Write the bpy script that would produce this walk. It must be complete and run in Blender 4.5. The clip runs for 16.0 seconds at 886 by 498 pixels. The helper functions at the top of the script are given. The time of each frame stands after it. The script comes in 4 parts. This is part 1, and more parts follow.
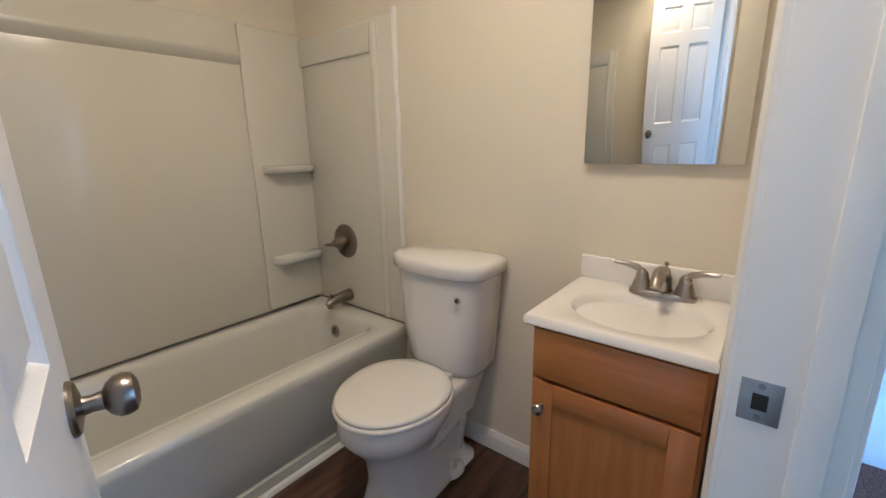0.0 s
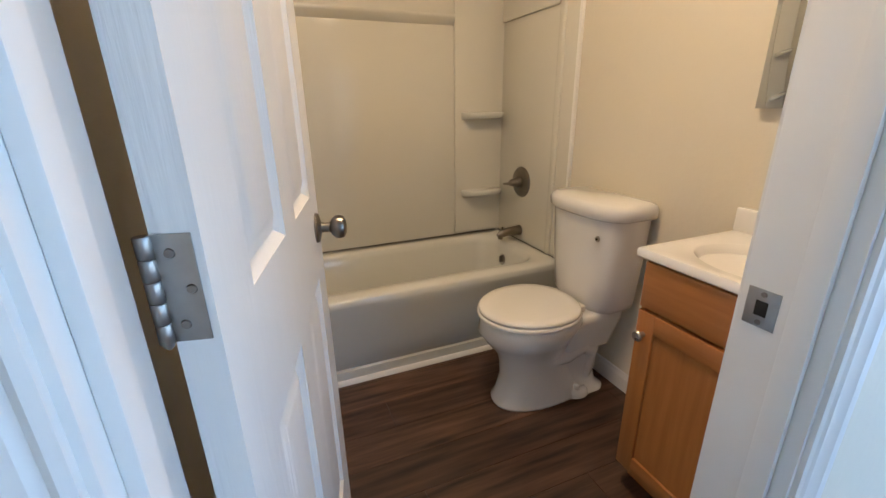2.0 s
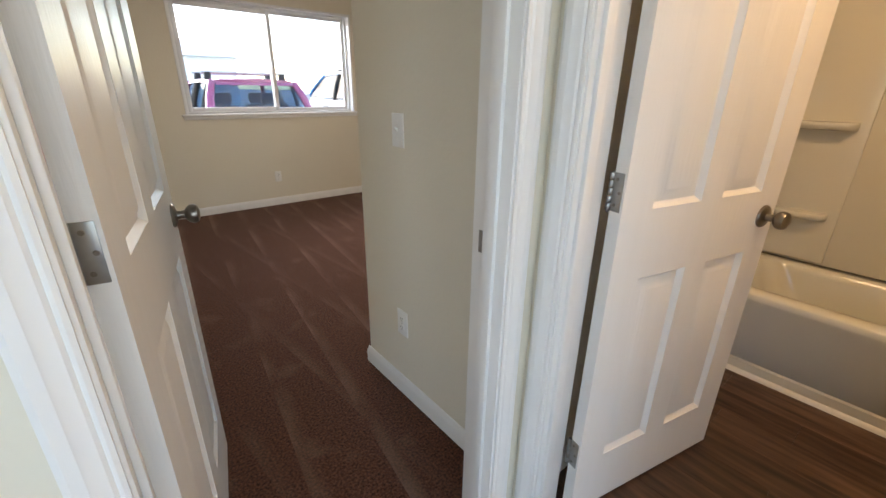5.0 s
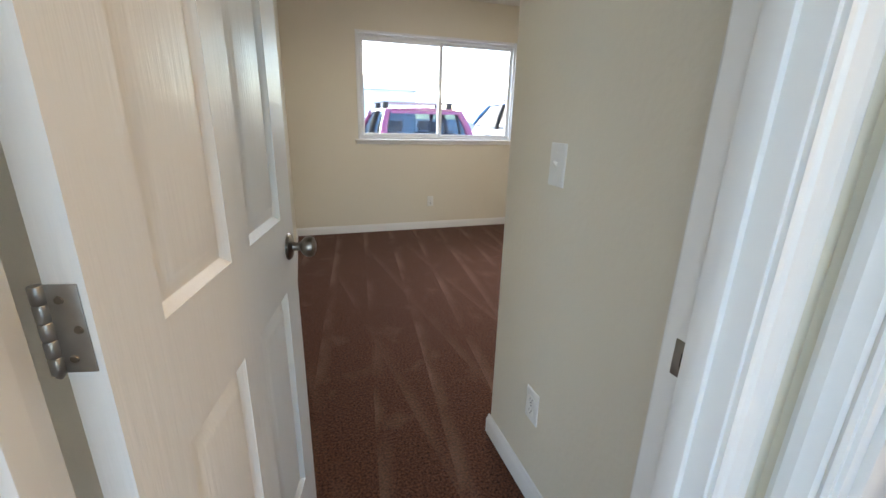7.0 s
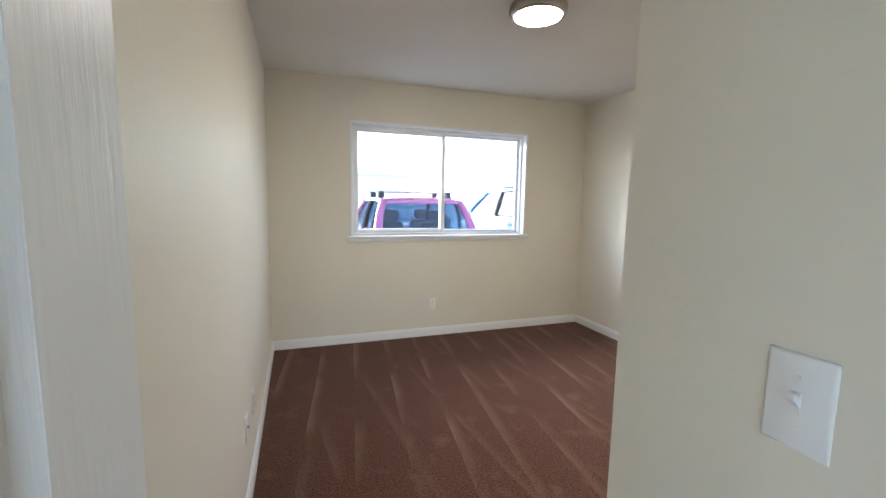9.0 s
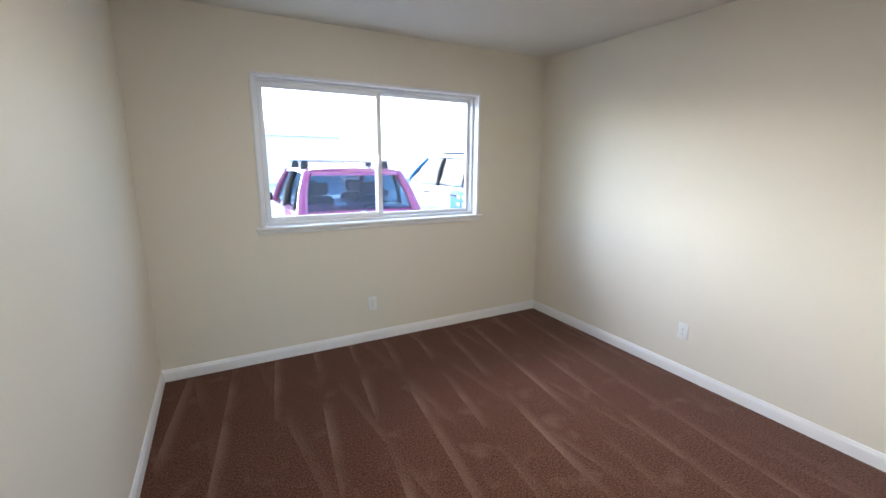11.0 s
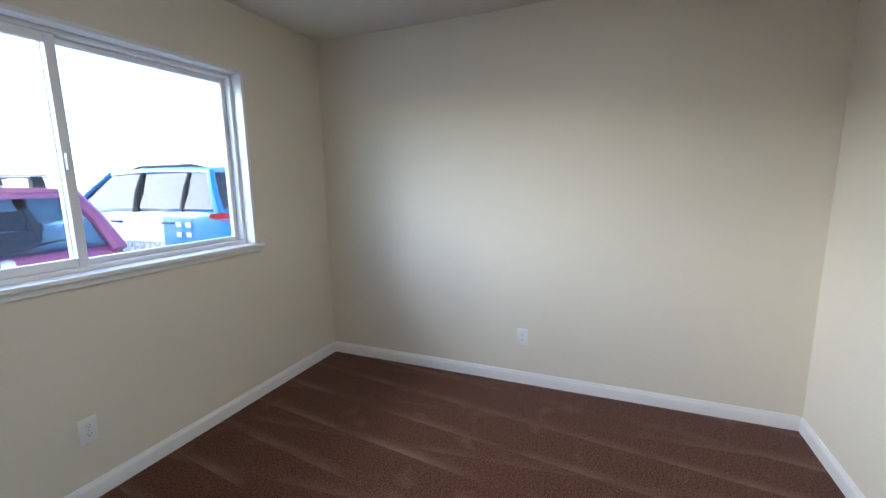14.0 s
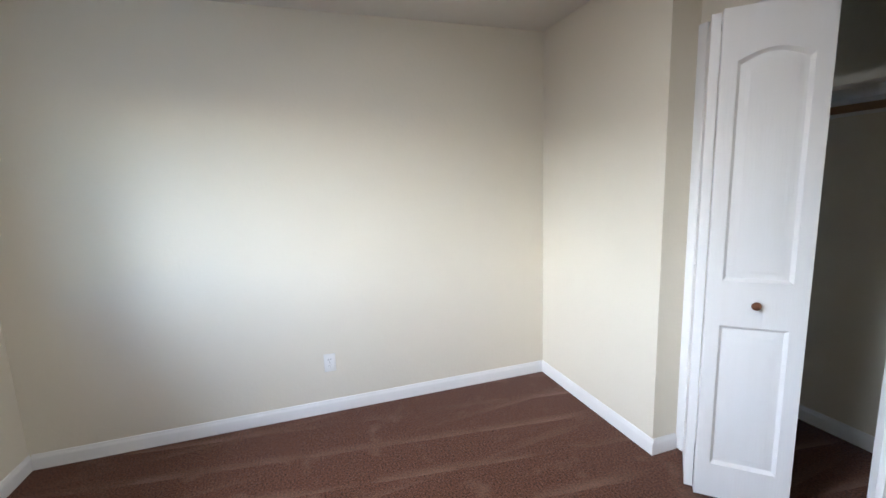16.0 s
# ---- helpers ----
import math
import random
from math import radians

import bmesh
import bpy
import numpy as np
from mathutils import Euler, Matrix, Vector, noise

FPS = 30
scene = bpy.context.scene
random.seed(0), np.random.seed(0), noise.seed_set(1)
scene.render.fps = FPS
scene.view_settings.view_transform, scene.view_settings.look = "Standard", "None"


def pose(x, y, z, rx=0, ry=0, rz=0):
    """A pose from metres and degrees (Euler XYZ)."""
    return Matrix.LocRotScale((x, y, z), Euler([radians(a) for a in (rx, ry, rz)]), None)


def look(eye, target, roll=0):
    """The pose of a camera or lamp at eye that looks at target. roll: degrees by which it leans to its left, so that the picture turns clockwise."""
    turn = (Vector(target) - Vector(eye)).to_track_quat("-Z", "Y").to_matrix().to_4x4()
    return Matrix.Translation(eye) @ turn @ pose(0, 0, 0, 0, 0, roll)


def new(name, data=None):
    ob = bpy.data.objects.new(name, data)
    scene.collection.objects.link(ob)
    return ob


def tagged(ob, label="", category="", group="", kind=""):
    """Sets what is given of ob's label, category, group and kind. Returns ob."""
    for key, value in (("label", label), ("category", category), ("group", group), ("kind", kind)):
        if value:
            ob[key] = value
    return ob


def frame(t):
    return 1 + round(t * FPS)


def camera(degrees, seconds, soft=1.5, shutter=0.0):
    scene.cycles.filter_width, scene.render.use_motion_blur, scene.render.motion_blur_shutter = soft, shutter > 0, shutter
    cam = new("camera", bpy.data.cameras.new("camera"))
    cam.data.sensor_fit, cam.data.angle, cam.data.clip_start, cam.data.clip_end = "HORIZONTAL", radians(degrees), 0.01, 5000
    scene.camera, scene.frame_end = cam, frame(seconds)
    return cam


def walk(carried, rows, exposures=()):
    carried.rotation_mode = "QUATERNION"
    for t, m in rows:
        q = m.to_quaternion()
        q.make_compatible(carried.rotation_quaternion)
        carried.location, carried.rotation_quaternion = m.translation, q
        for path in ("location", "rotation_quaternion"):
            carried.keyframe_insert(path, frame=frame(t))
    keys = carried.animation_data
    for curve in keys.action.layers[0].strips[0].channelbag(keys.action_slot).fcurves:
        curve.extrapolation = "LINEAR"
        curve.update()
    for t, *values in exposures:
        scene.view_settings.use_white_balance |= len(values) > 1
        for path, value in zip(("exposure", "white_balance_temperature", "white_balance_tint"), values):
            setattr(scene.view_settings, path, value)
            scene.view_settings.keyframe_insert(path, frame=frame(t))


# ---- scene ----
cam = camera(93.9, 16.0)
PATH = [
    (0, (0.185, 0.174, 1.198), (-1.029, 1.690, 0.720), -1.15),
    (0.5, (0.248, 0.177, 1.173), (-1.082, 1.558, 0.605), -0.93),
    (1, (0.324, 0.181, 1.153), (-1.162, 1.374, 0.546), -0.77),
    (1.5, (0.410, 0.175, 1.145), (-1.218, 1.163, 0.533), -0.38),
    (2, (0.514, 0.156, 1.161), (-1.236, 0.872, 0.510), -0.90),
    (2.5, (0.653, 0.163, 1.175), (-1.169, 0.595, 0.472), -0.79),
    (3, (0.755, 0.213, 1.186), (-1.122, 0.197, 0.496), 0.62),
    (3.5, (0.832, 0.359, 1.184), (-0.956, -0.242, 0.519), 3.1),
    (4, (0.911, 0.422, 1.218), (-0.646, -0.601, 0.491), 1.8),
    (4.5, (1.004, 0.484, 1.223), (-0.366, -0.786, 0.508), 1.1),
    (5, (1.063, 0.544, 1.243), (-0.129, -0.894, 0.527), 0.8),
    (5.2, (1.077, 0.549, 1.245), (-0.061, -0.927, 0.52), 1.0),
    (7.3, (0.874, 0.157, 1.223), (0.288, -1.664, 0.639), 1.4),
    (7.5, (0.888, 0.073, 1.228), (0.291, -1.749, 0.659), 1.2),
    (8, (0.86, -0.122, 1.224), (0.26, -1.96, 0.712), 0.6),
    (8.5, (0.79, -0.31, 1.281), (0.197, -2.185, 0.92), 1.2),
    (9, (0.78, -0.41, 1.336), (0.119, -2.283, 1.1), 1.0),
    (9.2, (0.819, -0.449, 1.37), (0.118, -2.309, 1.148), 0.7),
    (11.3, (0.524, -1.222, 1.452), (-0.454, -2.914, 1.027), 0.3),
    (11.5, (0.508, -1.296, 1.434), (-0.511, -2.968, 1.026), -0.0),
    (12, (0.508, -1.489, 1.405), (-0.608, -3.103, 1.014), -0.4),
    (12.5, (0.464, -1.701, 1.426), (-0.764, -3.232, 1.04), -0.0),
    (13, (0.442, -1.864, 1.411), (-0.991, -3.202, 1.018), 0.6),
    (13.5, (0.456, -2.018, 1.392), (-1.203, -3.071, 1.026), -0.3),
    (14, (0.468, -2.132, 1.363), (-1.352, -2.893, 1.036), -0.9),
    (14.5, (0.423, -2.296, 1.351), (-1.499, -2.77, 1.068), -0.9),
    (15, (0.419, -2.48, 1.34), (-1.561, -2.591, 1.083), -1.1),
    (15.5, (0.442, -2.642, 1.355), (-1.522, -2.384, 1.081), -1.7),
    (16, (0.394, -2.726, 1.395), (-1.486, -2.116, 1.088), -2.0),
]
EXPOSURES = [(0, 2.75, 4600, 13), (0.5, 2.8, 4750, 13), (1.5, 2.85, 5150, 15), (2.0, 2.85, 5300, 15), (2.5, 2.7, 5600, 15), (3.0, 2.75, 6350, 17), (3.5, 2.75, 6050, 16), (4, 2.75, 6200, 16), (5, 2.7, 6950, 19), (7.5, 3.0, 6200, 15), (9, 3.15, 5950, 15), (12.5, 2.75, 5600, 16), (13.5, 2.55, 5550, 15), (14.5, 2.5, 5450, 14), (16, 3.05, 5500, 15)]
walk(cam, [(t, look(eye, target, roll)) for t, eye, target, roll in PATH], EXPOSURES)

# ---- world, sun and exposure ----
world = bpy.data.worlds.new("world")
scene.world = world
world.use_nodes = True
wn = world.node_tree.nodes
sky = wn.new("ShaderNodeTexSky")
sky.sky_type = "NISHITA"
sky.sun_disc = False
sky.sun_elevation, sky.sun_rotation = radians(20), radians(156.8)
sky.air_density, sky.dust_density, sky.ozone_density = 1.0, 0.6, 2.0
wn["Background"].inputs["Strength"].default_value = 0.15
world.node_tree.links.new(sky.outputs[0], wn["Background"].inputs["Color"])
sun = new("sun", bpy.data.lights.new("sun", "SUN"))
sun.data.energy, sun.data.angle, sun.data.color = 1.5, radians(66), (0.90, 0.955, 1.0)
sun.matrix_world = look((3, -7, 2.8), (0, 0, 0))


# ---- materials ----
def srgb(h):
    return [((c / 255 + 0.055) / 1.055) ** 2.4 if c > 10 else c / 3294.6 for c in h] + [1]


def material(name, base, rough=0.5, metal=0.0, second=None, scale=8.0, amount=0.5, bump=0.0, bump_scale=60.0, coat=0.0, stretch=(1, 1, 1), vary=0.0, rough_vary=0.0):
    """A surface with a base colour that drifts to a second one, and a fine relief."""
    m = bpy.data.materials.new(name)
    m.use_nodes = True
    n, l = m.node_tree.nodes, m.node_tree.links
    b = n["Principled BSDF"]
    b.inputs["Roughness"].default_value, b.inputs["Metallic"].default_value = rough, metal
    b.inputs["Coat Weight"].default_value = coat
    tc, mp = n.new("ShaderNodeTexCoord"), n.new("ShaderNodeMapping")
    mp.inputs["Scale"].default_value = stretch
    l.new(tc.outputs["Object"], mp.inputs["Vector"])
    second = second or [c * 0.9 for c in base]
    no = n.new("ShaderNodeTexNoise")
    no.inputs["Scale"].default_value, no.inputs["Detail"].default_value = scale, 6
    l.new(mp.outputs[0], no.inputs["Vector"])
    ramp = n.new("ShaderNodeMapRange")
    ramp.inputs[1].default_value, ramp.inputs[2].default_value = 0.3, 0.7
    ramp.inputs[4].default_value = amount
    l.new(no.outputs[0], ramp.inputs[0])
    mix = n.new("ShaderNodeMix")
    mix.data_type = "RGBA"
    mix.inputs[6].default_value, mix.inputs[7].default_value = (*base[:3], 1), (*second[:3], 1)
    l.new(ramp.outputs[0], mix.inputs[0])
    out = mix.outputs[2]
    if vary:
        oi, hs, mr = n.new("ShaderNodeObjectInfo"), n.new("ShaderNodeHueSaturation"), n.new("ShaderNodeMapRange")
        mr.inputs[3].default_value, mr.inputs[4].default_value = 1 - vary, 1 + vary
        l.new(oi.outputs["Random"], mr.inputs[0])
        l.new(mr.outputs[0], hs.inputs["Value"])
        l.new(out, hs.inputs["Color"])
        out = hs.outputs[0]
    l.new(out, b.inputs["Base Color"])
    if rough_vary:
        rr = n.new("ShaderNodeMapRange")
        rr.inputs[3].default_value, rr.inputs[4].default_value = rough - rough_vary, rough + rough_vary
        l.new(no.outputs[0], rr.inputs[0])
        l.new(rr.outputs[0], b.inputs["Roughness"])
    if bump:
        nb, bu = n.new("ShaderNodeTexNoise"), n.new("ShaderNodeBump")
        nb.inputs["Scale"].default_value, nb.inputs["Detail"].default_value = bump_scale, 4
        l.new(mp.outputs[0], nb.inputs["Vector"])
        bu.inputs["Strength"].default_value, bu.inputs["Distance"].default_value = bump, 0.004
        l.new(nb.outputs[0], bu.inputs["Height"])
        l.new(bu.outputs[0], b.inputs["Normal"])
    return m


def glowing(name, colour, strength):
    m = bpy.data.materials.new(name)
    m.use_nodes = True
    b = m.node_tree.nodes["Principled BSDF"]
    b.inputs["Base Color"].default_value = (0.8, 0.8, 0.78, 1)
    b.inputs["Emission Color"].default_value, b.inputs["Emission Strength"].default_value = (*colour, 1), strength
    return m


def carpet_material():
    m = material("carpet", (0.165, 0.066, 0.034), 0.95, second=(0.022, 0.009, 0.005), scale=110, amount=1.0, bump=1.0, bump_scale=120)
    n, l = m.node_tree.nodes, m.node_tree.links
    b = n["Principled BSDF"]
    b.inputs["Sheen Weight"].default_value, b.inputs["Sheen Roughness"].default_value = 0.14, 0.45
    b.inputs["Specular IOR Level"].default_value = 0.1
    old = b.inputs["Base Color"].links[0].from_socket
    tc = n.new("ShaderNodeTexCoord")

    def band(scale, rot, low, high, weight, wobble):
        mp = n.new("ShaderNodeMapping")
        mp.inputs["Rotation"].default_value = (0, 0, radians(rot))
        l.new(tc.outputs["Object"], mp.inputs["Vector"])
        w = n.new("ShaderNodeTexWave")
        w.wave_profile = "SAW"
        w.bands_direction = "X"
        w.inputs["Scale"].default_value, w.inputs["Distortion"].default_value = scale, wobble
        w.inputs["Detail"].default_value, w.inputs["Detail Scale"].default_value = 2, 0.35
        l.new(mp.outputs[0], w.inputs["Vector"])
        mr = n.new("ShaderNodeMapRange")
        mr.interpolation_type = "SMOOTHSTEP"
        mr.inputs[1].default_value, mr.inputs[2].default_value = low, high
        mr.inputs[4].default_value = weight
        l.new(w.outputs["Fac"], mr.inputs[0])
        patch = n.new("ShaderNodeTexNoise")
        patch.inputs["Scale"].default_value, patch.inputs["Detail"].default_value = 2.6, 5
        pm = n.new("ShaderNodeMapping")
        pm.inputs["Scale"].default_value = (2.2, 0.8, 1)
        l.new(mp.outputs[0], pm.inputs["Vector"])
        l.new(pm.outputs[0], patch.inputs["Vector"])
        pr = n.new("ShaderNodeMapRange")
        pr.inputs[1].default_value, pr.inputs[2].default_value = 0.38, 0.62
        l.new(patch.outputs[0], pr.inputs[0])
        mu = n.new("ShaderNodeMath")
        mu.operation = "MULTIPLY"
        l.new(mr.outputs[0], mu.inputs[0])
        l.new(pr.outputs[0], mu.inputs[1])
        return mu.outputs[0]

    one = band(1.15, 7, 0.72, 1.0, 0.5, 0.35)
    two = band(0.8, -6, 0.8, 1.0, 0.22, 0.4)
    blot = n.new("ShaderNodeTexNoise")
    blot.inputs["Scale"].default_value, blot.inputs["Detail"].default_value = 5.5, 6
    l.new(tc.outputs["Object"], blot.inputs["Vector"])
    br = n.new("ShaderNodeMapRange")
    br.inputs[1].default_value, br.inputs[2].default_value, br.inputs[4].default_value = 0.58, 0.72, 0.25
    l.new(blot.outputs[0], br.inputs[0])
    mx, mx2 = n.new("ShaderNodeMath"), n.new("ShaderNodeMath")
    mx.operation = mx2.operation = "MAXIMUM"
    l.new(one, mx.inputs[0])
    l.new(two, mx.inputs[1])
    l.new(mx.outputs[0], mx2.inputs[0])
    l.new(br.outputs[0], mx2.inputs[1])
    mix = n.new("ShaderNodeMix")
    mix.data_type = "RGBA"
    mix.inputs[7].default_value = (0.26, 0.16, 0.11, 1)
    l.new(mx2.outputs[0], mix.inputs[0])
    l.new(old, mix.inputs[6])
    l.new(mix.outputs[2], b.inputs["Base Color"])
    return m


WALL = material("wall_paint", (0.74, 0.685, 0.56), 0.55, second=(0.70, 0.645, 0.52), scale=1.5, bump=0.22, bump_scale=55)
CEIL = material("ceiling_paint", (0.7, 0.67, 0.6), 0.7, second=(0.66, 0.63, 0.56), scale=2, bump=0.3, bump_scale=60)
TRIM = material("trim_paint", (0.8, 0.79, 0.76), 0.32, second=(0.75, 0.74, 0.7), scale=5, amount=0.4, bump=0.05, bump_scale=25)
DOOR = material("door_paint", (0.8, 0.785, 0.75), 0.33, second=(0.77, 0.755, 0.71), scale=3, bump=0.28, bump_scale=14, stretch=(9, 9, 0.7))
CARPET = carpet_material()
PLANK = material("vinyl_plank", (0.14, 0.074, 0.045), 0.42, second=(0.018, 0.009, 0.006), scale=5, amount=1.0, bump=0.15, bump_scale=22, stretch=(7, 0.55, 1), vary=0.4, rough_vary=0.12)
ACRYL = material("tub_acrylic", (0.68, 0.68, 0.63), 0.16, second=(0.66, 0.66, 0.6), scale=2, amount=0.6, coat=0.3)
SURR = material("surround_acrylic", (0.69, 0.67, 0.59), 0.14, second=(0.66, 0.64, 0.56), scale=2.5, amount=0.8, bump=0.012, bump_scale=3)
CAULK = material("dark_caulk", (0.09, 0.085, 0.07), 0.7, second=(0.2, 0.19, 0.16), scale=14, amount=0.8)
CHINA = material("porcelain", (0.78, 0.77, 0.74), 0.07, second=(0.76, 0.75, 0.715), scale=3, coat=0.4)
SEAT = material("seat_plastic", (0.78, 0.76, 0.72), 0.22, second=(0.76, 0.74, 0.69), scale=4)
MARBLE = material("cultured_marble", (0.83, 0.81, 0.78), 0.12, second=(0.8, 0.78, 0.74), scale=4, coat=0.3)
MAPLE = material("honey_maple", (0.42, 0.175, 0.045), 0.36, second=(0.33, 0.125, 0.03), scale=4, amount=0.9, bump=0.04, bump_scale=30, stretch=(14, 14, 1.0), coat=0.15)
MAPLE_H = material("honey_maple_across", (0.42, 0.175, 0.045), 0.36, second=(0.33, 0.125, 0.03), scale=4, amount=0.9, bump=0.04, bump_scale=30, stretch=(1.0, 14, 14), coat=0.15)
NICKEL = material("brushed_nickel", (0.42, 0.39, 0.35), 0.3, 1.0, second=(0.34, 0.31, 0.27), scale=30, amount=0.6, rough_vary=0.08)
DARKN = material("dark_nickel", (0.25, 0.225, 0.195), 0.3, 1.0, second=(0.19, 0.17, 0.15), scale=30, amount=0.6)
STEEL = material("hinge_steel", (0.38, 0.37, 0.35), 0.38, 1.0, second=(0.3, 0.29, 0.27), scale=40, amount=0.7)
# near-black that stands for the shade in holes, slots and plank gaps
BLACK = material("shade_black", (0.01, 0.009, 0.008), 0.8, second=(0.015, 0.012, 0.01))
PLATE = material("plate_plastic", (0.8, 0.79, 0.75), 0.3, second=(0.78, 0.77, 0.72), scale=10)
VINYL = material("window_vinyl", (0.8, 0.8, 0.79), 0.35, second=(0.77, 0.77, 0.75), scale=6)
MIRROR = material("mirror_silver", (0.86, 0.87, 0.85), 0.015, 1.0, second=(0.85, 0.86, 0.84))
COPPER = material("antique_copper", (0.32, 0.16, 0.1), 0.35, 1.0, second=(0.2, 0.1, 0.06), scale=30, amount=0.8)
RODM = material("rod_wood", (0.3, 0.19, 0.1), 0.5, second=(0.22, 0.13, 0.07), scale=12)
LAMP = glowing("lamp_diffuser", (1.0, 0.93, 0.82), 17.0)
BATHL = glowing("bath_diffuser", (1.0, 0.68, 0.35), 16.0)
ASPH = material("concrete_paving", (0.52, 0.50, 0.46), 0.9, second=(0.43, 0.415, 0.385), scale=3, amount=0.9, bump=0.5, bump_scale=80)
PINK = material("magenta_car_paint", (0.30, 0.06, 0.165), 0.35, second=(0.275, 0.054, 0.15), scale=2, coat=0.8)
BLUE = material("blue_car_wrap", (0.025, 0.23, 0.55), 0.35, second=(0.023, 0.21, 0.51), scale=2, coat=0.6)
WHITE = material("white_car_paint", (0.8, 0.8, 0.8), 0.25, second=(0.77, 0.77, 0.78), scale=2, coat=0.6)
RUBBER = material("black_rubber", (0.02, 0.02, 0.021), 0.75, second=(0.03, 0.03, 0.03), scale=20)
TINT = material("tinted_glass", (0.045, 0.065, 0.1), 0.12, second=(0.08, 0.1, 0.14), scale=2)
TINT.node_tree.nodes["Principled BSDF"].inputs["Specular IOR Level"].default_value = 0.15
CARGLASS = bpy.data.materials.new("car_glass")
CARGLASS.use_nodes = True
_cg = CARGLASS.node_tree.nodes
_ct, _cs, _cm = _cg.new("ShaderNodeBsdfTransparent"), _cg.new("ShaderNodeBsdfGlossy"), _cg.new("ShaderNodeMixShader")
_ct.inputs[0].default_value = (0.5, 0.6, 0.68, 1)
_cs.inputs["Roughness"].default_value = 0.03
_cm.inputs[0].default_value = 0.06
CARGLASS.node_tree.links.new(_ct.outputs[0], _cm.inputs[1])
CARGLASS.node_tree.links.new(_cs.outputs[0], _cm.inputs[2])
CARGLASS.node_tree.links.new(_cm.outputs[0], _cg["Material Output"].inputs[0])
SMOKED = CARGLASS.copy()
SMOKED.name = "smoked_car_glass"
for _n in SMOKED.node_tree.nodes:
    if _n.type == "BSDF_TRANSPARENT":
        _n.inputs[0].default_value = (0.13, 0.19, 0.26, 1)
FABRIC = material("seat_fabric", (0.06, 0.065, 0.075), 0.9, second=(0.04, 0.043, 0.05), scale=30, amount=0.8, bump=0.3, bump_scale=200)
ALLOY = material("bar_alloy", (0.6, 0.6, 0.6), 0.35, 1.0, second=(0.5, 0.5, 0.5), scale=10)
REDL = material("red_lens", (0.5, 0.02, 0.02), 0.15, second=(0.35, 0.01, 0.01), coat=0.6)
STUCCO = material("stucco", (0.90, 0.87, 0.81), 0.85, second=(0.84, 0.81, 0.75), scale=1.5, bump=0.4, bump_scale=40)
ROOF = material("roof_shingle", (0.72, 0.71, 0.69), 0.9, second=(0.62, 0.61, 0.6), scale=6, amount=0.9, bump=0.5, bump_scale=12)
INK = material("grey_lettering", (0.35, 0.36, 0.4), 0.5, second=(0.32, 0.33, 0.37))

GLASS = bpy.data.materials.new("window_glass")
GLASS.use_nodes = True
_g = GLASS.node_tree.nodes
_t, _s, _m = _g.new("ShaderNodeBsdfTransparent"), _g.new("ShaderNodeBsdfGlossy"), _g.new("ShaderNodeMixShader")
_t.inputs[0].default_value = (0.95, 0.97, 0.96, 1)
_s.inputs["Roughness"].default_value = 0.02
_m.inputs[0].default_value = 0.05
GLASS.node_tree.links.new(_t.outputs[0], _m.inputs[1])
GLASS.node_tree.links.new(_s.outputs[0], _m.inputs[2])
GLASS.node_tree.links.new(_m.outputs[0], _g["Material Output"].inputs[0])


# ---- mesh helpers ----
def box(bm, x0, x1, y0, y1, z0, z1, bevel=0.0, seg=2):
    v = [bm.verts.new(p) for p in ((x0, y0, z0), (x1, y0, z0), (x1, y1, z0), (x0, y1, z0), (x0, y0, z1), (x1, y0, z1), (x1, y1, z1), (x0, y1, z1))]
    f = [bm.faces.new([v[i] for i in q]) for q in ((3, 2, 1, 0), (4, 5, 6, 7), (0, 1, 5, 4), (1, 2, 6, 5), (2, 3, 7, 6), (3, 0, 4, 7))]
    if bevel:
        bmesh.ops.bevel(bm, geom=list({e for a in f for e in a.edges}), offset=bevel, segments=seg, affect="EDGES", profile=0.5)
    return bm


def boxes(*rows, bevel=0.0):
    bm = bmesh.new()
    for r in rows:
        box(bm, *r, bevel=bevel)
    return bm


def loft(bm, rings, cap0=True, cap1=True):
    vs = [[bm.verts.new(p) for p in r] for r in rings]
    n = len(vs[0])
    for a, b in zip(vs, vs[1:]):
        for i in range(n):
            bm.faces.new((a[i], a[(i + 1) % n], b[(i + 1) % n], b[i]))
    if cap0:
        bm.faces.new(vs[0][::-1])
    if cap1:
        bm.faces.new(vs[-1])
    return bm


def lathe(bm, profile, at=(0, 0, 0), axis=(0, 0, 1), seg=24):
    """Turns (radius, height) pairs about an axis."""
    m = Matrix.Translation(at) @ Vector((0, 0, 1)).rotation_difference(Vector(axis)).to_matrix().to_4x4()
    rings = [[m @ Vector((r * math.cos(6.28319 * i / seg), r * math.sin(6.28319 * i / seg), h)) for i in range(seg)] for r, h in profile]
    return loft(bm, rings)


def tube(bm, pts, radii, seg=12):
    pts = [Vector(p) for p in pts]
    if not isinstance(radii, (list, tuple)):
        radii = [radii] * len(pts)
    rings = []
    for i, p in enumerate(pts):
        d = (pts[min(i + 1, len(pts) - 1)] - pts[max(i - 1, 0)]).normalized()
        q = Vector((0, 0, 1)).rotation_difference(d)
        rings.append([p + q @ Vector((radii[i] * math.cos(6.28319 * k / seg), radii[i] * math.sin(6.28319 * k / seg), 0)) for k in range(seg)])
    return loft(bm, rings)


def run(bm, profile, a, b, out, up=(0, 0, 1)):
    """Draws a flat profile of (out, up) pairs along the line from a to b."""
    a, b, out, up = Vector(a), Vector(b), Vector(out), Vector(up)
    return loft(bm, [[p + out * u + up * w for u, w in profile] for p in (a, b)])


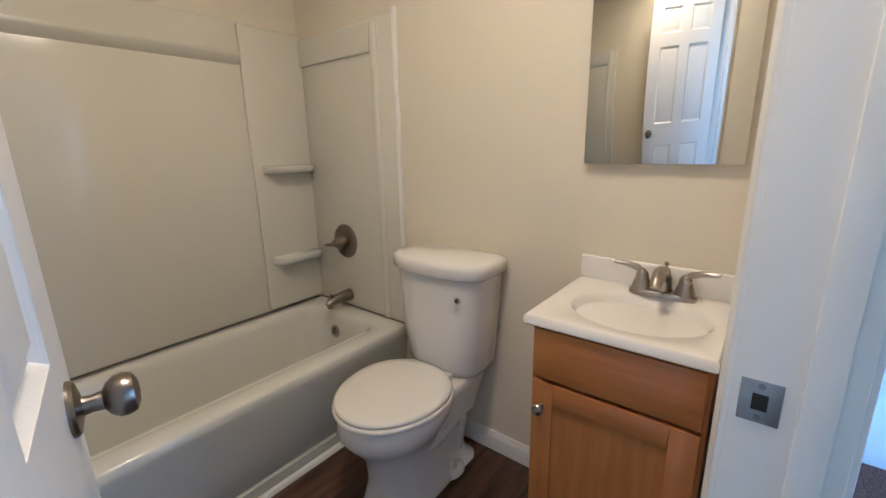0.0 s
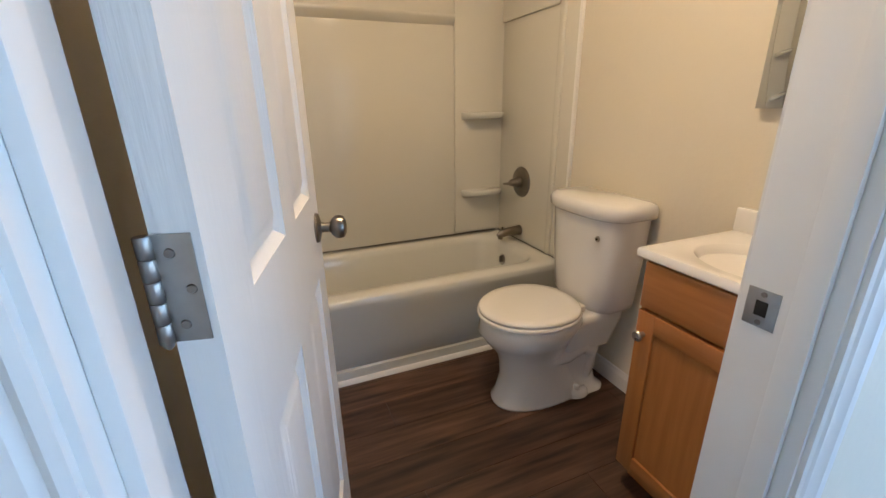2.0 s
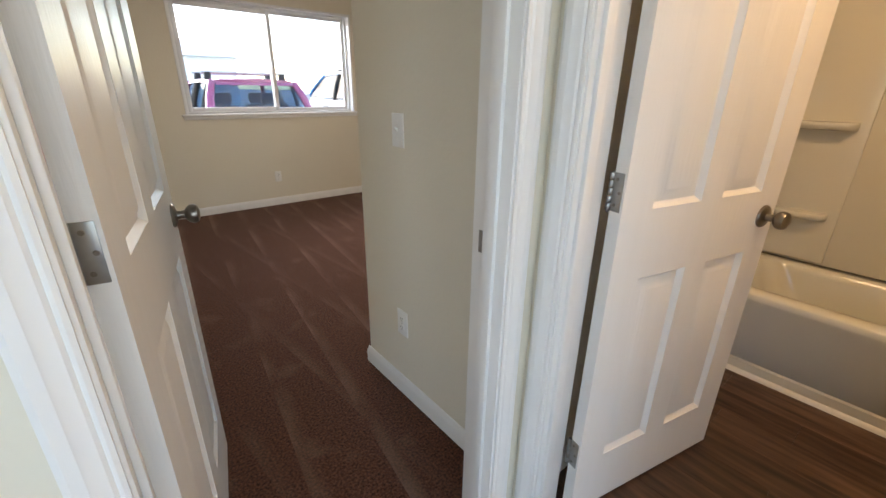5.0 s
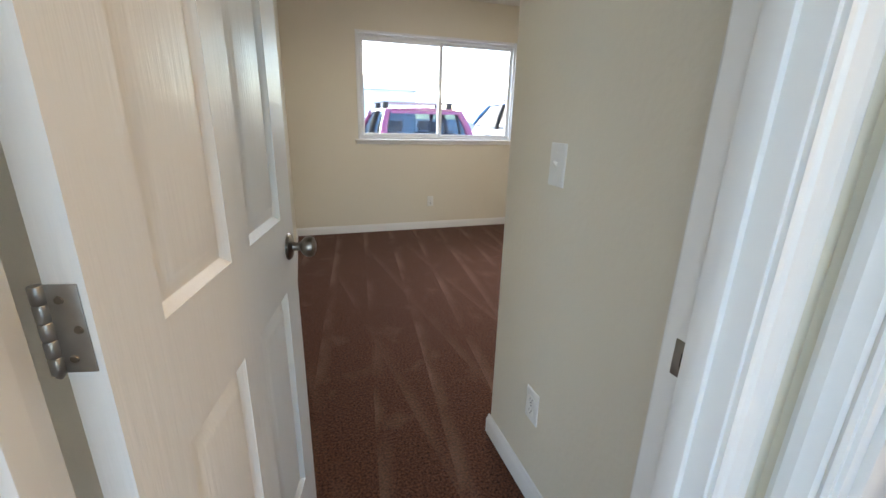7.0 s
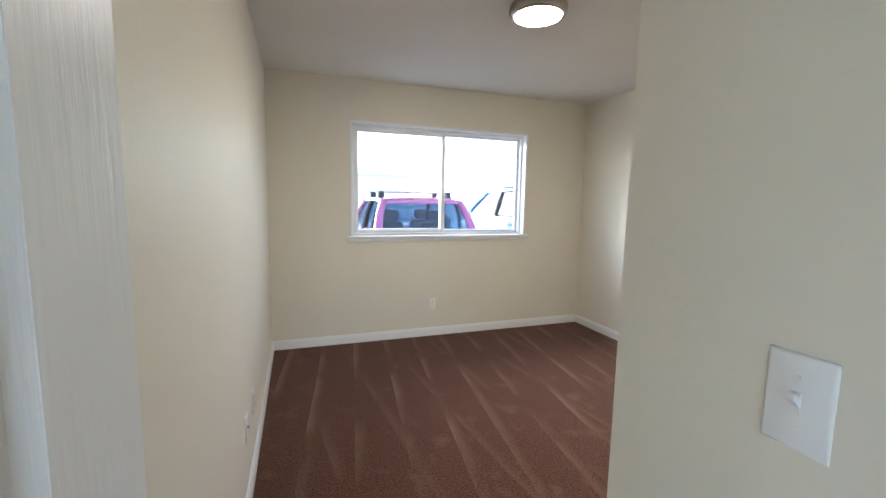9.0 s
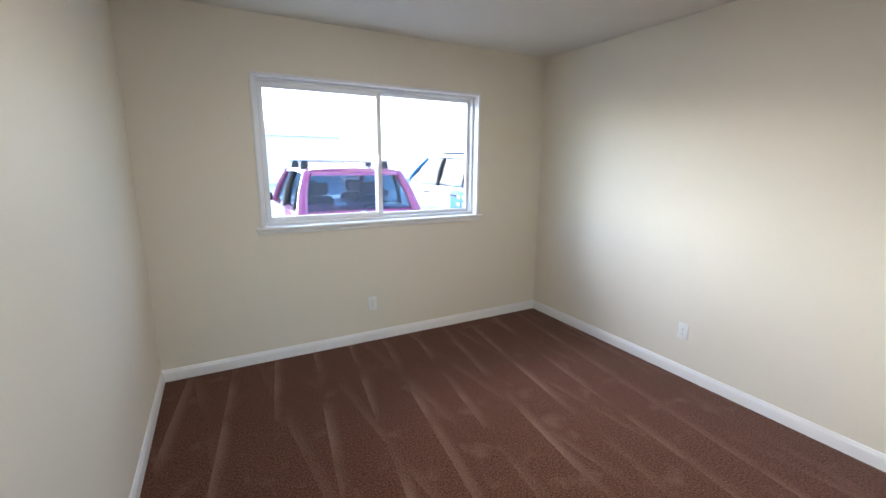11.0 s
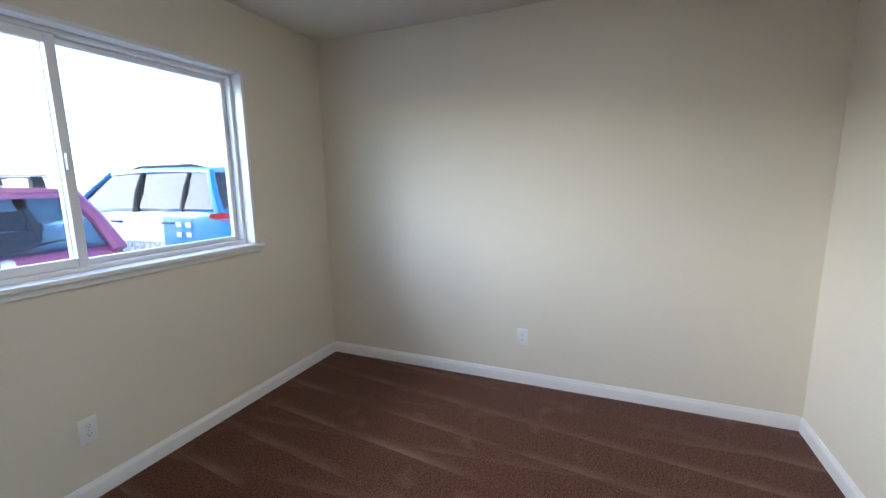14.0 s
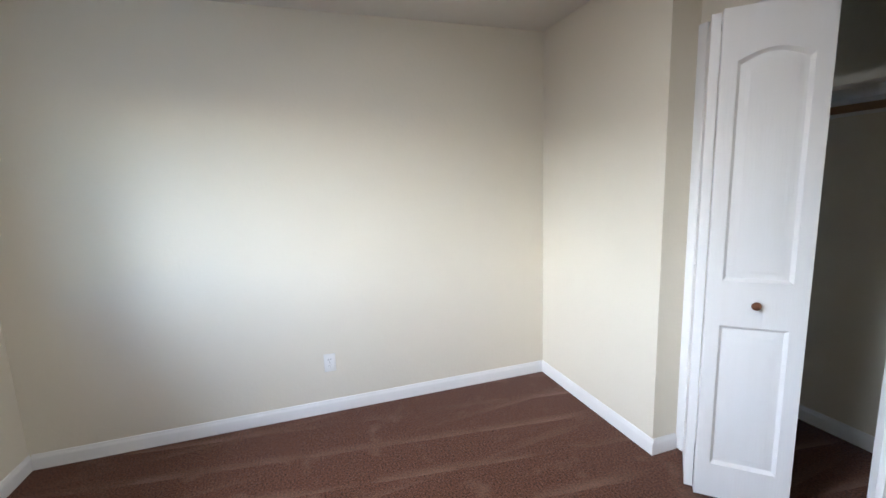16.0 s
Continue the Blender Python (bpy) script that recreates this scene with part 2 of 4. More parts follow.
def oval(cx, cy, rx, ry, z, n=32, power=2.0, back=None):
    """A ring round (cx, cy); power above 2 squares it; back: its own half length on the far side."""
    out = []
    for i in range(n):
        t = 6.28319 * i / n
        c, s = math.cos(t), math.sin(t)
        r = ry if s < 0 or back is None else back
        out.append((cx + rx * math.copysign(abs(c) ** (2 / power), c), cy + r * math.copysign(abs(s) ** (2 / power), s), z))
    return out


def finish(bm, name, mat, smooth):
    bmesh.ops.recalc_face_normals(bm, faces=bm.faces)
    me = bpy.data.meshes.new(name)
    bm.to_mesh(me)
    bm.free()
    me.materials.append(mat)
    if smooth:
        me.polygons.foreach_set("use_smooth", [True] * len(me.polygons))
        me.set_sharp_from_angle(angle=radians(smooth))
    return me


def part(name, bm, mat, parent, label="", smooth=35):
    ob = new(name, finish(bm, name, mat, smooth))
    ob.parent = parent
    return tagged(ob, label)


def structure(name, bm, mat, label, category, smooth=30):
    return tagged(new(name, finish(bm, name, mat, smooth)), label, category, kind="structure")


def thing(name, label, category, m=None, group=""):
    ob = new(name)
    ob.empty_display_size = 0.1
    if m is not None:
        ob.matrix_world = m
    return tagged(ob, label, category, group)


# ---- large structure ----
H = 2.37            # ceiling height
XW, XE, YS, YN = -2.155, 1.01, -4.2, -1.15     # bedroom
XH0, XH1, XHF = 0.178, 0.240, 0.292              # wall between hall and bathroom, entry face, hall face
YD0, YD1 = -0.135, -0.03                          # wall between hall and bedroom
BX, BY = -1.677, 1.425                            # bathroom west and north walls
WX0, WX1, WZ0, WZ1 = -1.434, 0.308, 0.994, 1.995  # window opening
DB0, DB1 = 0.052, 0.757                          # bathroom door, clear opening
DE0, DE1 = 0.405, 1.120                          # bedroom door, clear opening
DH = 2.04
CY = -0.985                                      # closet front
CX0, CX1 = -1.10, 0.12                           # closet opening
J = 0.018                                        # jamb board

structure("wall_south", boxes((XW - 0.12, WX0 - 0.02, YS - 0.15, YS, 0, H), (WX1 + 0.02, XE + 0.12, YS - 0.15, YS, 0, H), (WX0 - 0.02, WX1 + 0.02, YS - 0.15, YS, 0, WZ0 - 0.02), (WX0 - 0.02, WX1 + 0.02, YS - 0.15, YS, WZ1 + 0.02, H)), WALL, "cream painted bedroom wall round the sliding window", "wall")
structure("wall_west", boxes((XW - 0.12, XW, YS, YN, 0, H)), WALL, "cream painted bedroom wall lit by the window", "wall")
structure("wall_north", boxes((XW - 0.12, CX0 - 0.02, YN, YD0 - 0.1, 0, H)), WALL, "cream painted wall beside the closet", "wall")
structure("wall_closet", boxes((CX0 - 0.02, CX1 + 0.02, CY, CY + 0.1, 2.06, H), (CX1 + 0.02, XH0, CY, CY + 0.1, 0, H)), WALL, "cream painted wall above the closet opening", "wall")
structure("wall_east", boxes((XE, XE + 0.12, YS, -0.95, 0, H), (1.20, 1.32, -0.95, YD0, 0, H)), WALL, "cream painted bedroom wall behind the open door", "wall")
structure("wall_entry", boxes((XH0, XH1, CY, YD1, 0, H), (XH0, XHF, YD1, DB0 - J, 0, H), (XH0, XHF, DB1 + J, 2.4, 0, H), (XH0, XHF, DB0 - J, DB1 + J, DH + J, H)), WALL, "cream painted wall with the bathroom doorway", "wall")
structure("wall_hall", boxes((XH1, DE0 - J, YD0, YD1, 0, H), (DE1 + J, 2.5, YD0, YD1, 0, H), (DE0 - J, DE1 + J, YD0, YD1, DH + J, H)), WALL, "cream painted hall wall with the bedroom doorway", "wall")
structure("wall_bath_south", boxes((BX - 0.12, XH0, YD0, YD1, 0, H)), WALL, "cream painted wall behind the bathroom door", "wall")
structure("wall_bath_west", boxes((BX - 0.12, BX, YD1, BY + 0.12, 0, H)), WALL, "cream painted wall above the tub surround", "wall")
structure("wall_bath_north", boxes((BX, XH0, BY, BY + 0.12, 0, H)), WALL, "cream painted wall behind toilet and vanity", "wall")
# unseen hall walls; their openings are added to let sky light onto the trim
structure("wall_hall_north", boxes((XHF, 0.45, 2.2, 2.52, 0, H), (2.0, 2.5, 2.2, 2.52, 0, H), (0.45, 2.0, 2.2, 2.52, 2.1, H)), WALL, "plain cream painted hall wall, unseen, with an added opening for daylight", "wall")
structure("wall_hall_east", boxes((2.5, 2.62, YD0, 0.9, 0, H), (2.5, 2.62, 0.9, 2.52, 2.28, H)), WALL, "plain cream painted hall wall, unseen, left open to the sky for light", "wall")
structure("ceiling", boxes((XW - 0.12, 2.62, YS - 0.15, 2.52, H, H + 0.2)), CEIL, "off-white textured ceiling", "ceiling")
structure("floor", boxes((XW - 0.12, 2.62, YS - 0.15, 2.52, -0.3, -0.02)), ASPH, "plain slab under the floors", "floor")
structure("carpet", boxes((XW, XE, YS, YD0, -0.02, 0.0), (XE, 1.20, -0.95, YD0, -0.02, 0.0), (XH1, 2.5, YD0, 2.2, -0.02, 0.0)), CARPET, "brown cut-pile carpet with vacuum tracks", "carpet")

# baseboards
BASE = [(0, 0), (0.014, 0), (0.014, 0.056), (0.012, 0.064), (0.007, 0.071), (0.005, 0.080), (0, 0.082)]


def baseboard(a, b, out):
    bm = bmesh.new()
    run(bm, BASE, (*a, 0), (*b, 0), (*out, 0))
    structure("baseboard", bm, TRIM, "white painted moulded baseboard", "baseboard", 50)


baseboard((XW, YS), (XE, YS), (0, 1))
baseboard((XW, YS + 0.014), (XW, YN - 0.014), (1, 0))
baseboard((XW, YN), (CX0 - 0.006, YN), (0, -1))
baseboard((CX0 - 0.02, YN), (CX0 - 0.02, CY - 0.02), (1, 0))
baseboard((XE, YS + 0.014), (XE, -0.95), (-1, 0))
baseboard((XH1, CY - 0.014), (XH1, YD0 - 0.017), (1, 0))
baseboard((CX1 + 0.07, CY), (XH1, CY), (0, -1))
baseboard((-1.02, BY), (-0.25, BY), (0, -1))
baseboard((-1.02, YD1), (XH0 - 0.1, YD1), (0, 1))
baseboard((XHF, DB1 + 0.1), (XHF, 2.4), (1, 0))
baseboard((DE1 + 0.1, YD1), (2.5, YD1), (0, 1))
baseboard((CX0 - 0.02, YD0), (XH0, YD0), (0, -1))

# door casings and jambs
CASE = [(0, 0), (0.009, 0), (0.011, 0.006), (0.008, 0.011), (0.012, 0.016), (0.0135, 0.03), (0.017, 0.036), (0.0175, 0.05), (0.014, 0.058), (0, 0.058)]


def casing(p0, p1, wall, face, across):
    """Three mouldings round an opening from p0 to p1 along x or y; face: the wall's coordinate; across: the way out of it."""
    def at(u, z):
        return (face, u, z) if wall == "x" else (u, face, z)
    out = (across, 0, 0) if wall == "x" else (0, across, 0)
    g = 0.006
    for u, way in ((p0 - g, -1), (p1 + g, 1)):
        bm = bmesh.new()
        run(bm, CASE, at(u, 0), at(u, DH + g), out, (0, way, 0) if wall == "x" else (way, 0, 0))
        structure("door_casing", bm, TRIM, "white painted colonial door casing", "trim", 25)
    bm = bmesh.new()
    run(bm, CASE, at(p0 - g - 0.058, DH + g), at(p1 + g + 0.058, DH + g), out)
    structure("door_casing", bm, TRIM, "white painted colonial door casing", "trim", 25)


casing(DB0, DB1, "x", XHF, 1)
casing(DB0, DB1, "x", XH0, -1)
casing(DE0, DE1, "y", YD1, 1)
casing(DE0, DE1, "y", YD0, -1)


def jamb(rows):
    structure("door_jamb", boxes(*rows, bevel=0.0015), TRIM, "white painted door jamb with stop", "trim")


e = 0.002
jamb([(XH0 - e, XHF + e, DB0 - J, DB0, 0, DH)])
jamb([(XH0 - e, XHF + e, DB1, DB1 + J, 0, DH)])
jamb([(XH0 - e, XHF + e, DB0 - J, DB1 + J, DH, DH + J)])
jamb([(DE0 - J, DE0, YD0 - e, YD1 + e, 0, DH)])
jamb([(DE1, DE1 + J, YD0 - e, YD1 + e, 0, DH)])
jamb([(DE0 - J, DE1 + J, YD0 - e, YD1 + e, DH, DH + J)])
S = 0.011
jamb([(XH0 + 0.064, XH0 + 0.096, DB0, DB0 + S, 0, DH)])
jamb([(XH0 + 0.064, XH0 + 0.096, DB1 - S, DB1, 0, DH)])
jamb([(XH0 + 0.064, XH0 + 0.096, DB0 + S, DB1 - S, DH - S, DH)])
jamb([(DE0, DE0 + S, YD0 + 0.04, YD0 + 0.075, 0, DH)])
jamb([(DE1 - S, DE1, YD0 + 0.04, YD0 + 0.075, 0, DH)])
jamb([(DE0 + S, DE1 - S, YD0 + 0.04, YD0 + 0.075, DH - S, DH)])
structure("threshold", boxes((XH0 + 0.05, XHF - 0.01, DB0, DB1, 0.0, 0.006), bevel=0.002), DARKN, "thin metal floor transition strip", "trim")
structure("closet_jamb", boxes((CX0 - 0.02, CX0, CY + 0.004, CY + 0.1, 0, 2.05), (CX1, CX1 + 0.02, CY + 0.004, CY + 0.1, 0, 2.05), (CX0 - 0.02, CX1 + 0.02, CY + 0.004, CY + 0.1, 2.042, 2.06), bevel=0.001), TRIM, "white painted closet jamb", "trim")
structure("closet_casing", boxes((CX0 - 0.02, CX0 + 0.025, CY - 0.014, CY, 0, 2.06), (CX1 - 0.004, CX1 + 0.05, CY - 0.014, CY, 0, 2.06), bevel=0.003), TRIM, "flat white painted closet edge trim", "trim")

# window: liner, frame, two sashes, sill
win = tagged(new("window_1"), "white vinyl sliding window with two panes", "window", kind="structure")
yo = YS - 0.15
part("liner", boxes((WX0 - 0.022, WX0, yo, YS + 0.006, WZ0, WZ1), (WX1, WX1 + 0.022, yo, YS + 0.006, WZ0, WZ1), (WX0 - 0.022, WX1 + 0.022, yo, YS + 0.006, WZ1, WZ1 + 0.022), bevel=0.002), VINYL, win)
part("window_frame", boxes((WX0, WX0 + 0.02, yo + 0.01, yo + 0.085, WZ0, WZ1), (WX1 - 0.02, WX1, yo + 0.01, yo + 0.085, WZ0, WZ1), (WX0 + 0.02, WX1 - 0.02, yo + 0.01, yo + 0.085, WZ0, WZ0 + 0.022), (WX0 + 0.02, WX1 - 0.02, yo + 0.01, yo + 0.085, WZ1 - 0.022, WZ1), bevel=0.003), VINYL, win)
part("window_sill", boxes((WX0 - 0.055, WX1 + 0.055, yo + 0.085, YS + 0.035, WZ0 - 0.02, WZ0 + 0.001), bevel=0.005), TRIM, win)
part("apron", boxes((WX0 - 0.045, WX1 + 0.045, YS + 0.001, YS + 0.014, WZ0 - 0.05, WZ0 - 0.02), bevel=0.003), TRIM, win)
XM = -0.57
for x0, x1, y0, w in ((XM - 0.02, WX1 - 0.021, yo + 0.05, 0.038), (WX0 + 0.021, XM + 0.02, yo + 0.016, 0.026)):
    z0, z1, y1 = WZ0 + 0.023, WZ1 - 0.023, y0 + 0.03
    sash = part("sash", boxes((x0, x0 + w, y0, y1, z0, z1), (x1 - w, x1, y0, y1, z0, z1), (x0 + w, x1 - w, y0, y1, z0, z0 + w), (x0 + w, x1 - w, y0, y1, z1 - w, z1), bevel=0.003), VINYL, win)
    pane = part("pane", boxes((x0 + w - 0.005, x1 - w + 0.005, y0 + 0.012, y0 + 0.016, z0 + w - 0.005, z1 - w + 0.005)), GLASS, sash)
    pane.visible_shadow = False
bm = boxes((XM - 0.004, XM + 0.012, yo + 0.08, yo + 0.098, 1.43, 1.50), bevel=0.004)
part("latch", bm, PLATE, win)

# ---- doors ----
def lockset(door, x, z, y0, y1):
    """A round knob on each face of a leaf that lies between y0 and y1."""
    for y, way in ((y0, -1), (y1, 1)):
        rose = bmesh.new()
        lathe(rose, [(0.034, 0), (0.034, 0.003), (0.031, 0.007), (0.016, 0.011), (0.013, 0.012)], (x, y, z), (0, way, 0), 28)
        knob = part("knob_rose", rose, DARKN, door)
        b = bmesh.new()
        lathe(b, [(0.012, 0.011), (0.0105, 0.02), (0.012, 0.031), (0.02, 0.036), (0.026, 0.044), (0.027, 0.053), (0.024, 0.062), (0.014, 0.067), (0.003, 0.068)], (x, y, z), (0, way, 0), 28)
        part("knob", b, DARKN, knob)
    part("latch_plate", boxes((x + 0.0555, x + 0.0575, y0 + 0.006, y1 - 0.006, z - 0.029, z + 0.029), bevel=0.0006), STEEL, door)


def hinge(door, z, t):
    bm = bmesh.new()
    for k in range(5):
        lathe(bm, [(0.0055, 0.0), (0.0062, 0.001), (0.0062, 0.0165), (0.0055, 0.0175)], (-0.003, 0.004, z - 0.045 + k * 0.018), seg=14)
    lathe(bm, [(0.001, 0), (0.004, 0.003), (0.0045, 0.006)], (-0.003, 0.004, z - 0.051), seg=12)
    body = part("hinge", bm, STEEL, door)
    bm = bmesh.new()
    box(bm, -0.0025, -0.0004, -t + 0.006, 0.002, z - 0.045, z + 0.045, 0.0006)
    part("hinge_leaf", bm, STEEL, body)
    bm = bmesh.new()
    for dy, dz in ((-0.012, 0.03), (-0.022, 0.0), (-0.012, -0.03)):
        lathe(bm, [(0.0042, 0.0), (0.0036, 0.0012), (0.001, 0.0008)], (-0.0026, dy, z + dz), (-1, 0, 0), 12)
    part("screw", bm, DARKN, body)


def raised_panel(x0, x1, z0, z1, t, arch=0.0):
    """A raised panel with its sunk moulding, on both faces of a leaf."""
    bm = bmesh.new()

    def ring(inset, y):
        a, b, c, d = x0 + inset, x1 - inset, z0 + inset, z1 - inset
        pts = [(a, y, c), (b, y, c)]
        for i in range(9):
            u = i / 8
            pts.append((b + (a - b) * u, y, d + arch * math.sin(math.pi * u) - arch * 0.0))
        return pts

    for s in (-1, 1):
        face = -t / 2 + s * t / 2
        rings = [ring(i, face - s * d) for i, d in ((-0.001, 0.0005), (0.004, 0.005), (0.012, 0.0135), (0.018, 0.0135), (0.040, 0.0035), (0.044, 0.003))]
        loft(bm, rings, cap0=False)
    return bm


def panel_door(name, label, W, m):
    """A six-panel moulded door, hinged at its origin, its knuckles on the +y face."""
    T, HH = 0.035, 2.02
    door = thing(name, label, "door", m)
    st, mid = 0.105, 0.09
    cols = ((st, (W - mid) / 2), ((W + mid) / 2, W - st))
    rows = ((0.21, 0.80), (0.985, 1.60), (1.70, 1.90))
    leaf = bmesh.new()
    z0 = 0.012
    box(leaf, 0, st, -T, 0, z0, HH)
    box(leaf, W - st, W, -T, 0, z0, HH)
    for a, b in zip([z0] + [r[1] for r in rows], [r[0] for r in rows] + [HH]):
        box(leaf, st, W - st, -T, 0, a, b)
    for a, b in rows:
        box(leaf, cols[0][1], cols[1][0], -T, 0, a, b)
    part("leaf", leaf, DOOR, door)
    for a, b in rows:
        for c, d in cols:
            part("panel", raised_panel(c, d, a, b, T), DOOR, door)
    lockset(door, W - 0.058, 0.905, -T, 0)
    for z in (0.24, 1.03, 1.80):
        hinge(door, z, T)
    return door


panel_door("bathroom_door", "white six-panel bathroom door standing open inwards", 0.672, pose(0.160, DB0 + 0.014, 0, 0, 0, 167.5))
panel_door("bedroom_door", "white six-panel wood-grained bedroom door standing open", 0.716, pose(DE1 - 0.006, YD0 - 0.03, 0, 0, 0, 257.5))


def strike_plate(m, label):
    ob = thing("strike_plate", label, "door hardware", m)
    bm = bmesh.new()
    box(bm, -0.021, 0.021, -0.028, 0.028, 0, 0.0016, 0.0007)
    part("plate", bm, STEEL, ob)
    # no hole is cut: a black patch on the plate gives its shade
    bm = bmesh.new()
    box(bm, -0.008, 0.008, -0.011, 0.011, 0.0014, 0.0022, 0.0003)
    part("latch_hole_shade", bm, BLACK, ob, "black patch for the shade in the latch hole")
    for v in (-0.021, 0.021):
        bm = bmesh.new()
        lathe(bm, [(0.0042, 0.0015), (0.0038, 0.0026), (0.001, 0.0022)], (0, v, 0), seg=12)
        part("screw", bm, DARKN, ob)
    return ob


# plate axes: x across, y up, z out of the jamb
strike_plate(Matrix(((-1, 0, 0, XH0 + 0.028), (0, 0, -1, DB1), (0, 1, 0, 0.89), (0, 0, 0, 1))).to_4x4() @ pose(0, 0, 0), "satin steel strike plate on the bathroom door jamb")
strike_plate(Matrix(((0, 0, 1, DE0), (1, 0, 0, YD0 + 0.04), (0, 1, 0, 0.91), (0, 0, 0, 1))), "satin steel strike plate on the bedroom door jamb")


# ---- bathroom ----
# vinyl planks laid along y, each a piece of the floor
bath_floor = structure("floor_bath", boxes((BX, XH0 + 0.06, YD1, BY, -0.02, -0.004), (XH0 + 0.06, XH0 + 0.062, DB0, DB1, -0.02, -0.004)), BLACK, "dark brown wood-look vinyl plank floor", "floor")
PW = 0.152


def plank(x0, x1, y0, y1):
    g = 0.0007
    bm = bmesh.new()
    box(bm, x0 + g, x1 - g, y0 + g, y1 - g, -0.0035, 0.001, 0.0009, 1)
    part("plank", bm, PLANK, bath_floor)


rng = random.Random(4)
x = -1.20
while x < XH0 + 0.05:
    x1 = min(x + PW, XH0 + 0.055)
    cut = YD1 + rng.uniform(0.1, 1.1)
    y = YD1
    while y < BY:
        y1 = min(cut, BY)
        lo, hi = y, y1
        if x1 > XH0:
            lo, hi = max(lo, DB0), min(hi, DB1)
        if hi - lo > 0.02:
            plank(x, x1, lo, hi)
        y, cut = y1, cut + 1.22
    x = x1


def rrect(x0, x1, y0, y1, z, r, n=6):
    pts = []
    for cx, cy, a in ((x1 - r, y1 - r, 0), (x0 + r, y1 - r, 90), (x0 + r, y0 + r, 180), (x1 - r, y0 + r, 270)):
        for i in range(n + 1):
            t = radians(a + 90 * i / n)
            pts.append((cx + r * math.cos(t), cy + r * math.sin(t), z))
    return pts


TX0, TX1, TY0, TY1, TZ = BX + 0.012, -1.02, YD1 + 0.004, BY - 0.004, 0.43
tub = thing("bathtub", "white acrylic alcove bathtub with a plain apron", "bathtub")
bm = bmesh.new()
loft(bm, [rrect(TX0, TX1, TY0, TY1, TZ - 0.03, 0.012), rrect(TX0, TX1, TY0, TY1, TZ - 0.008, 0.012), rrect(TX0 + 0.005, TX1 - 0.007, TY0, TY1, TZ, 0.012),
          rrect(TX0 + 0.055, TX1 - 0.085, TY0 + 0.07, TY1 - 0.075, TZ, 0.10), rrect(TX0 + 0.066, TX1 - 0.097, TY0 + 0.08, TY1 - 0.087, TZ - 0.008, 0.10),
          rrect(TX0 + 0.075, TX1 - 0.108, TY0 + 0.095, TY1 - 0.098, TZ - 0.04, 0.11), rrect(TX0 + 0.10, TX1 - 0.13, TY0 + 0.19, TY1 - 0.125, 0.20, 0.12),
          rrect(TX0 + 0.12, TX1 - 0.15, TY0 + 0.26, TY1 - 0.15, 0.125, 0.12), rrect(TX0 + 0.16, TX1 - 0.19, TY0 + 0.31, TY1 - 0.2, 0.1, 0.1)], cap0=False)
part("basin", bm, ACRYL, tub, smooth=60)
bm = bmesh.new()
apron = [(-1.02, TZ - 0.03), (-1.022, TZ - 0.05), (-1.03, TZ - 0.08), (-1.043, 0.27), (-1.06, 0.17), (-1.084, 0.085), (-1.092, 0.07), (-1.084, 0.062), (-1.084, 0.0), (-1.17, 0.0), (-1.17, TZ - 0.03)]
loft(bm, [[(px, py, pz) for px, pz in apron] for py in (TY0, TY1)])
part("apron", bm, ACRYL, tub, smooth=40)
bm = bmesh.new()
run(bm, [(0, 0), (0.016, 0), (0.014, 0.012), (0.006, 0.02), (0, 0.021)], (-1.084, TY0, 0), (-1.084, TY1, 0), (1, 0, 0))
structure("tub_trim", bm, TRIM, "white quarter-round strip along the tub", "trim", 60)
bm = bmesh.new()
lathe(bm, [(0.036, 0), (0.036, 0.004), (0.03, 0.009), (0.004, 0.011)], (-1.42, TY1 - 0.1, 0.325), (0, -1, 0.15), 24)
ov = part("overflow_plate", bm, NICKEL, tub, "satin nickel overflow plate")
bm = bmesh.new()
box(bm, -1.424, -1.416, TY1 - 0.128, TY1 - 0.105, 0.313, 0.35, 0.002)
part("trip_lever", bm, NICKEL, ov)

# tub surround
SZ0, SZ1, SL = TZ + 0.006, 1.715, 1.585
FX, FN, FS = BX + 0.022, BY - 0.012, YD1 + 0.012
sur = thing("tub_surround", "off-white glossy three-piece tub wall surround", "shower wall")
bm = bmesh.new()
box(bm, BX + 0.001, FX, YD1 + 0.001, BY - 0.001, SZ0, SZ1, 0.004)
part("back_panel", bm, SURR, sur)
bm = bmesh.new()
loft(bm, [[(px, py, pz) for px, pz in ((FX - 0.001, SL - 0.035), (FX + 0.012, SL - 0.025), (FX + 0.030, SL - 0.004), (FX + 0.034, SL + 0.006), (FX + 0.030, SL + 0.014), (FX + 0.02, SL + 0.02), (FX + 0.014, SZ1 - 0.006), (FX + 0.01, SZ1), (FX - 0.001, SZ1))] for py in (0.28, 1.115)])
part("top_ledge", bm, SURR, sur, smooth=60)
for y0, y1 in ((FS - 0.002, 0.275), (1.12, FN + 0.002)):
    bm = bmesh.new()
    box(bm, FX - 0.001, FX + 0.014, y0, y1, SZ0 + 0.01, SZ1 - 0.004, 0.006, 3)
    part("corner_column", bm, SURR, sur)
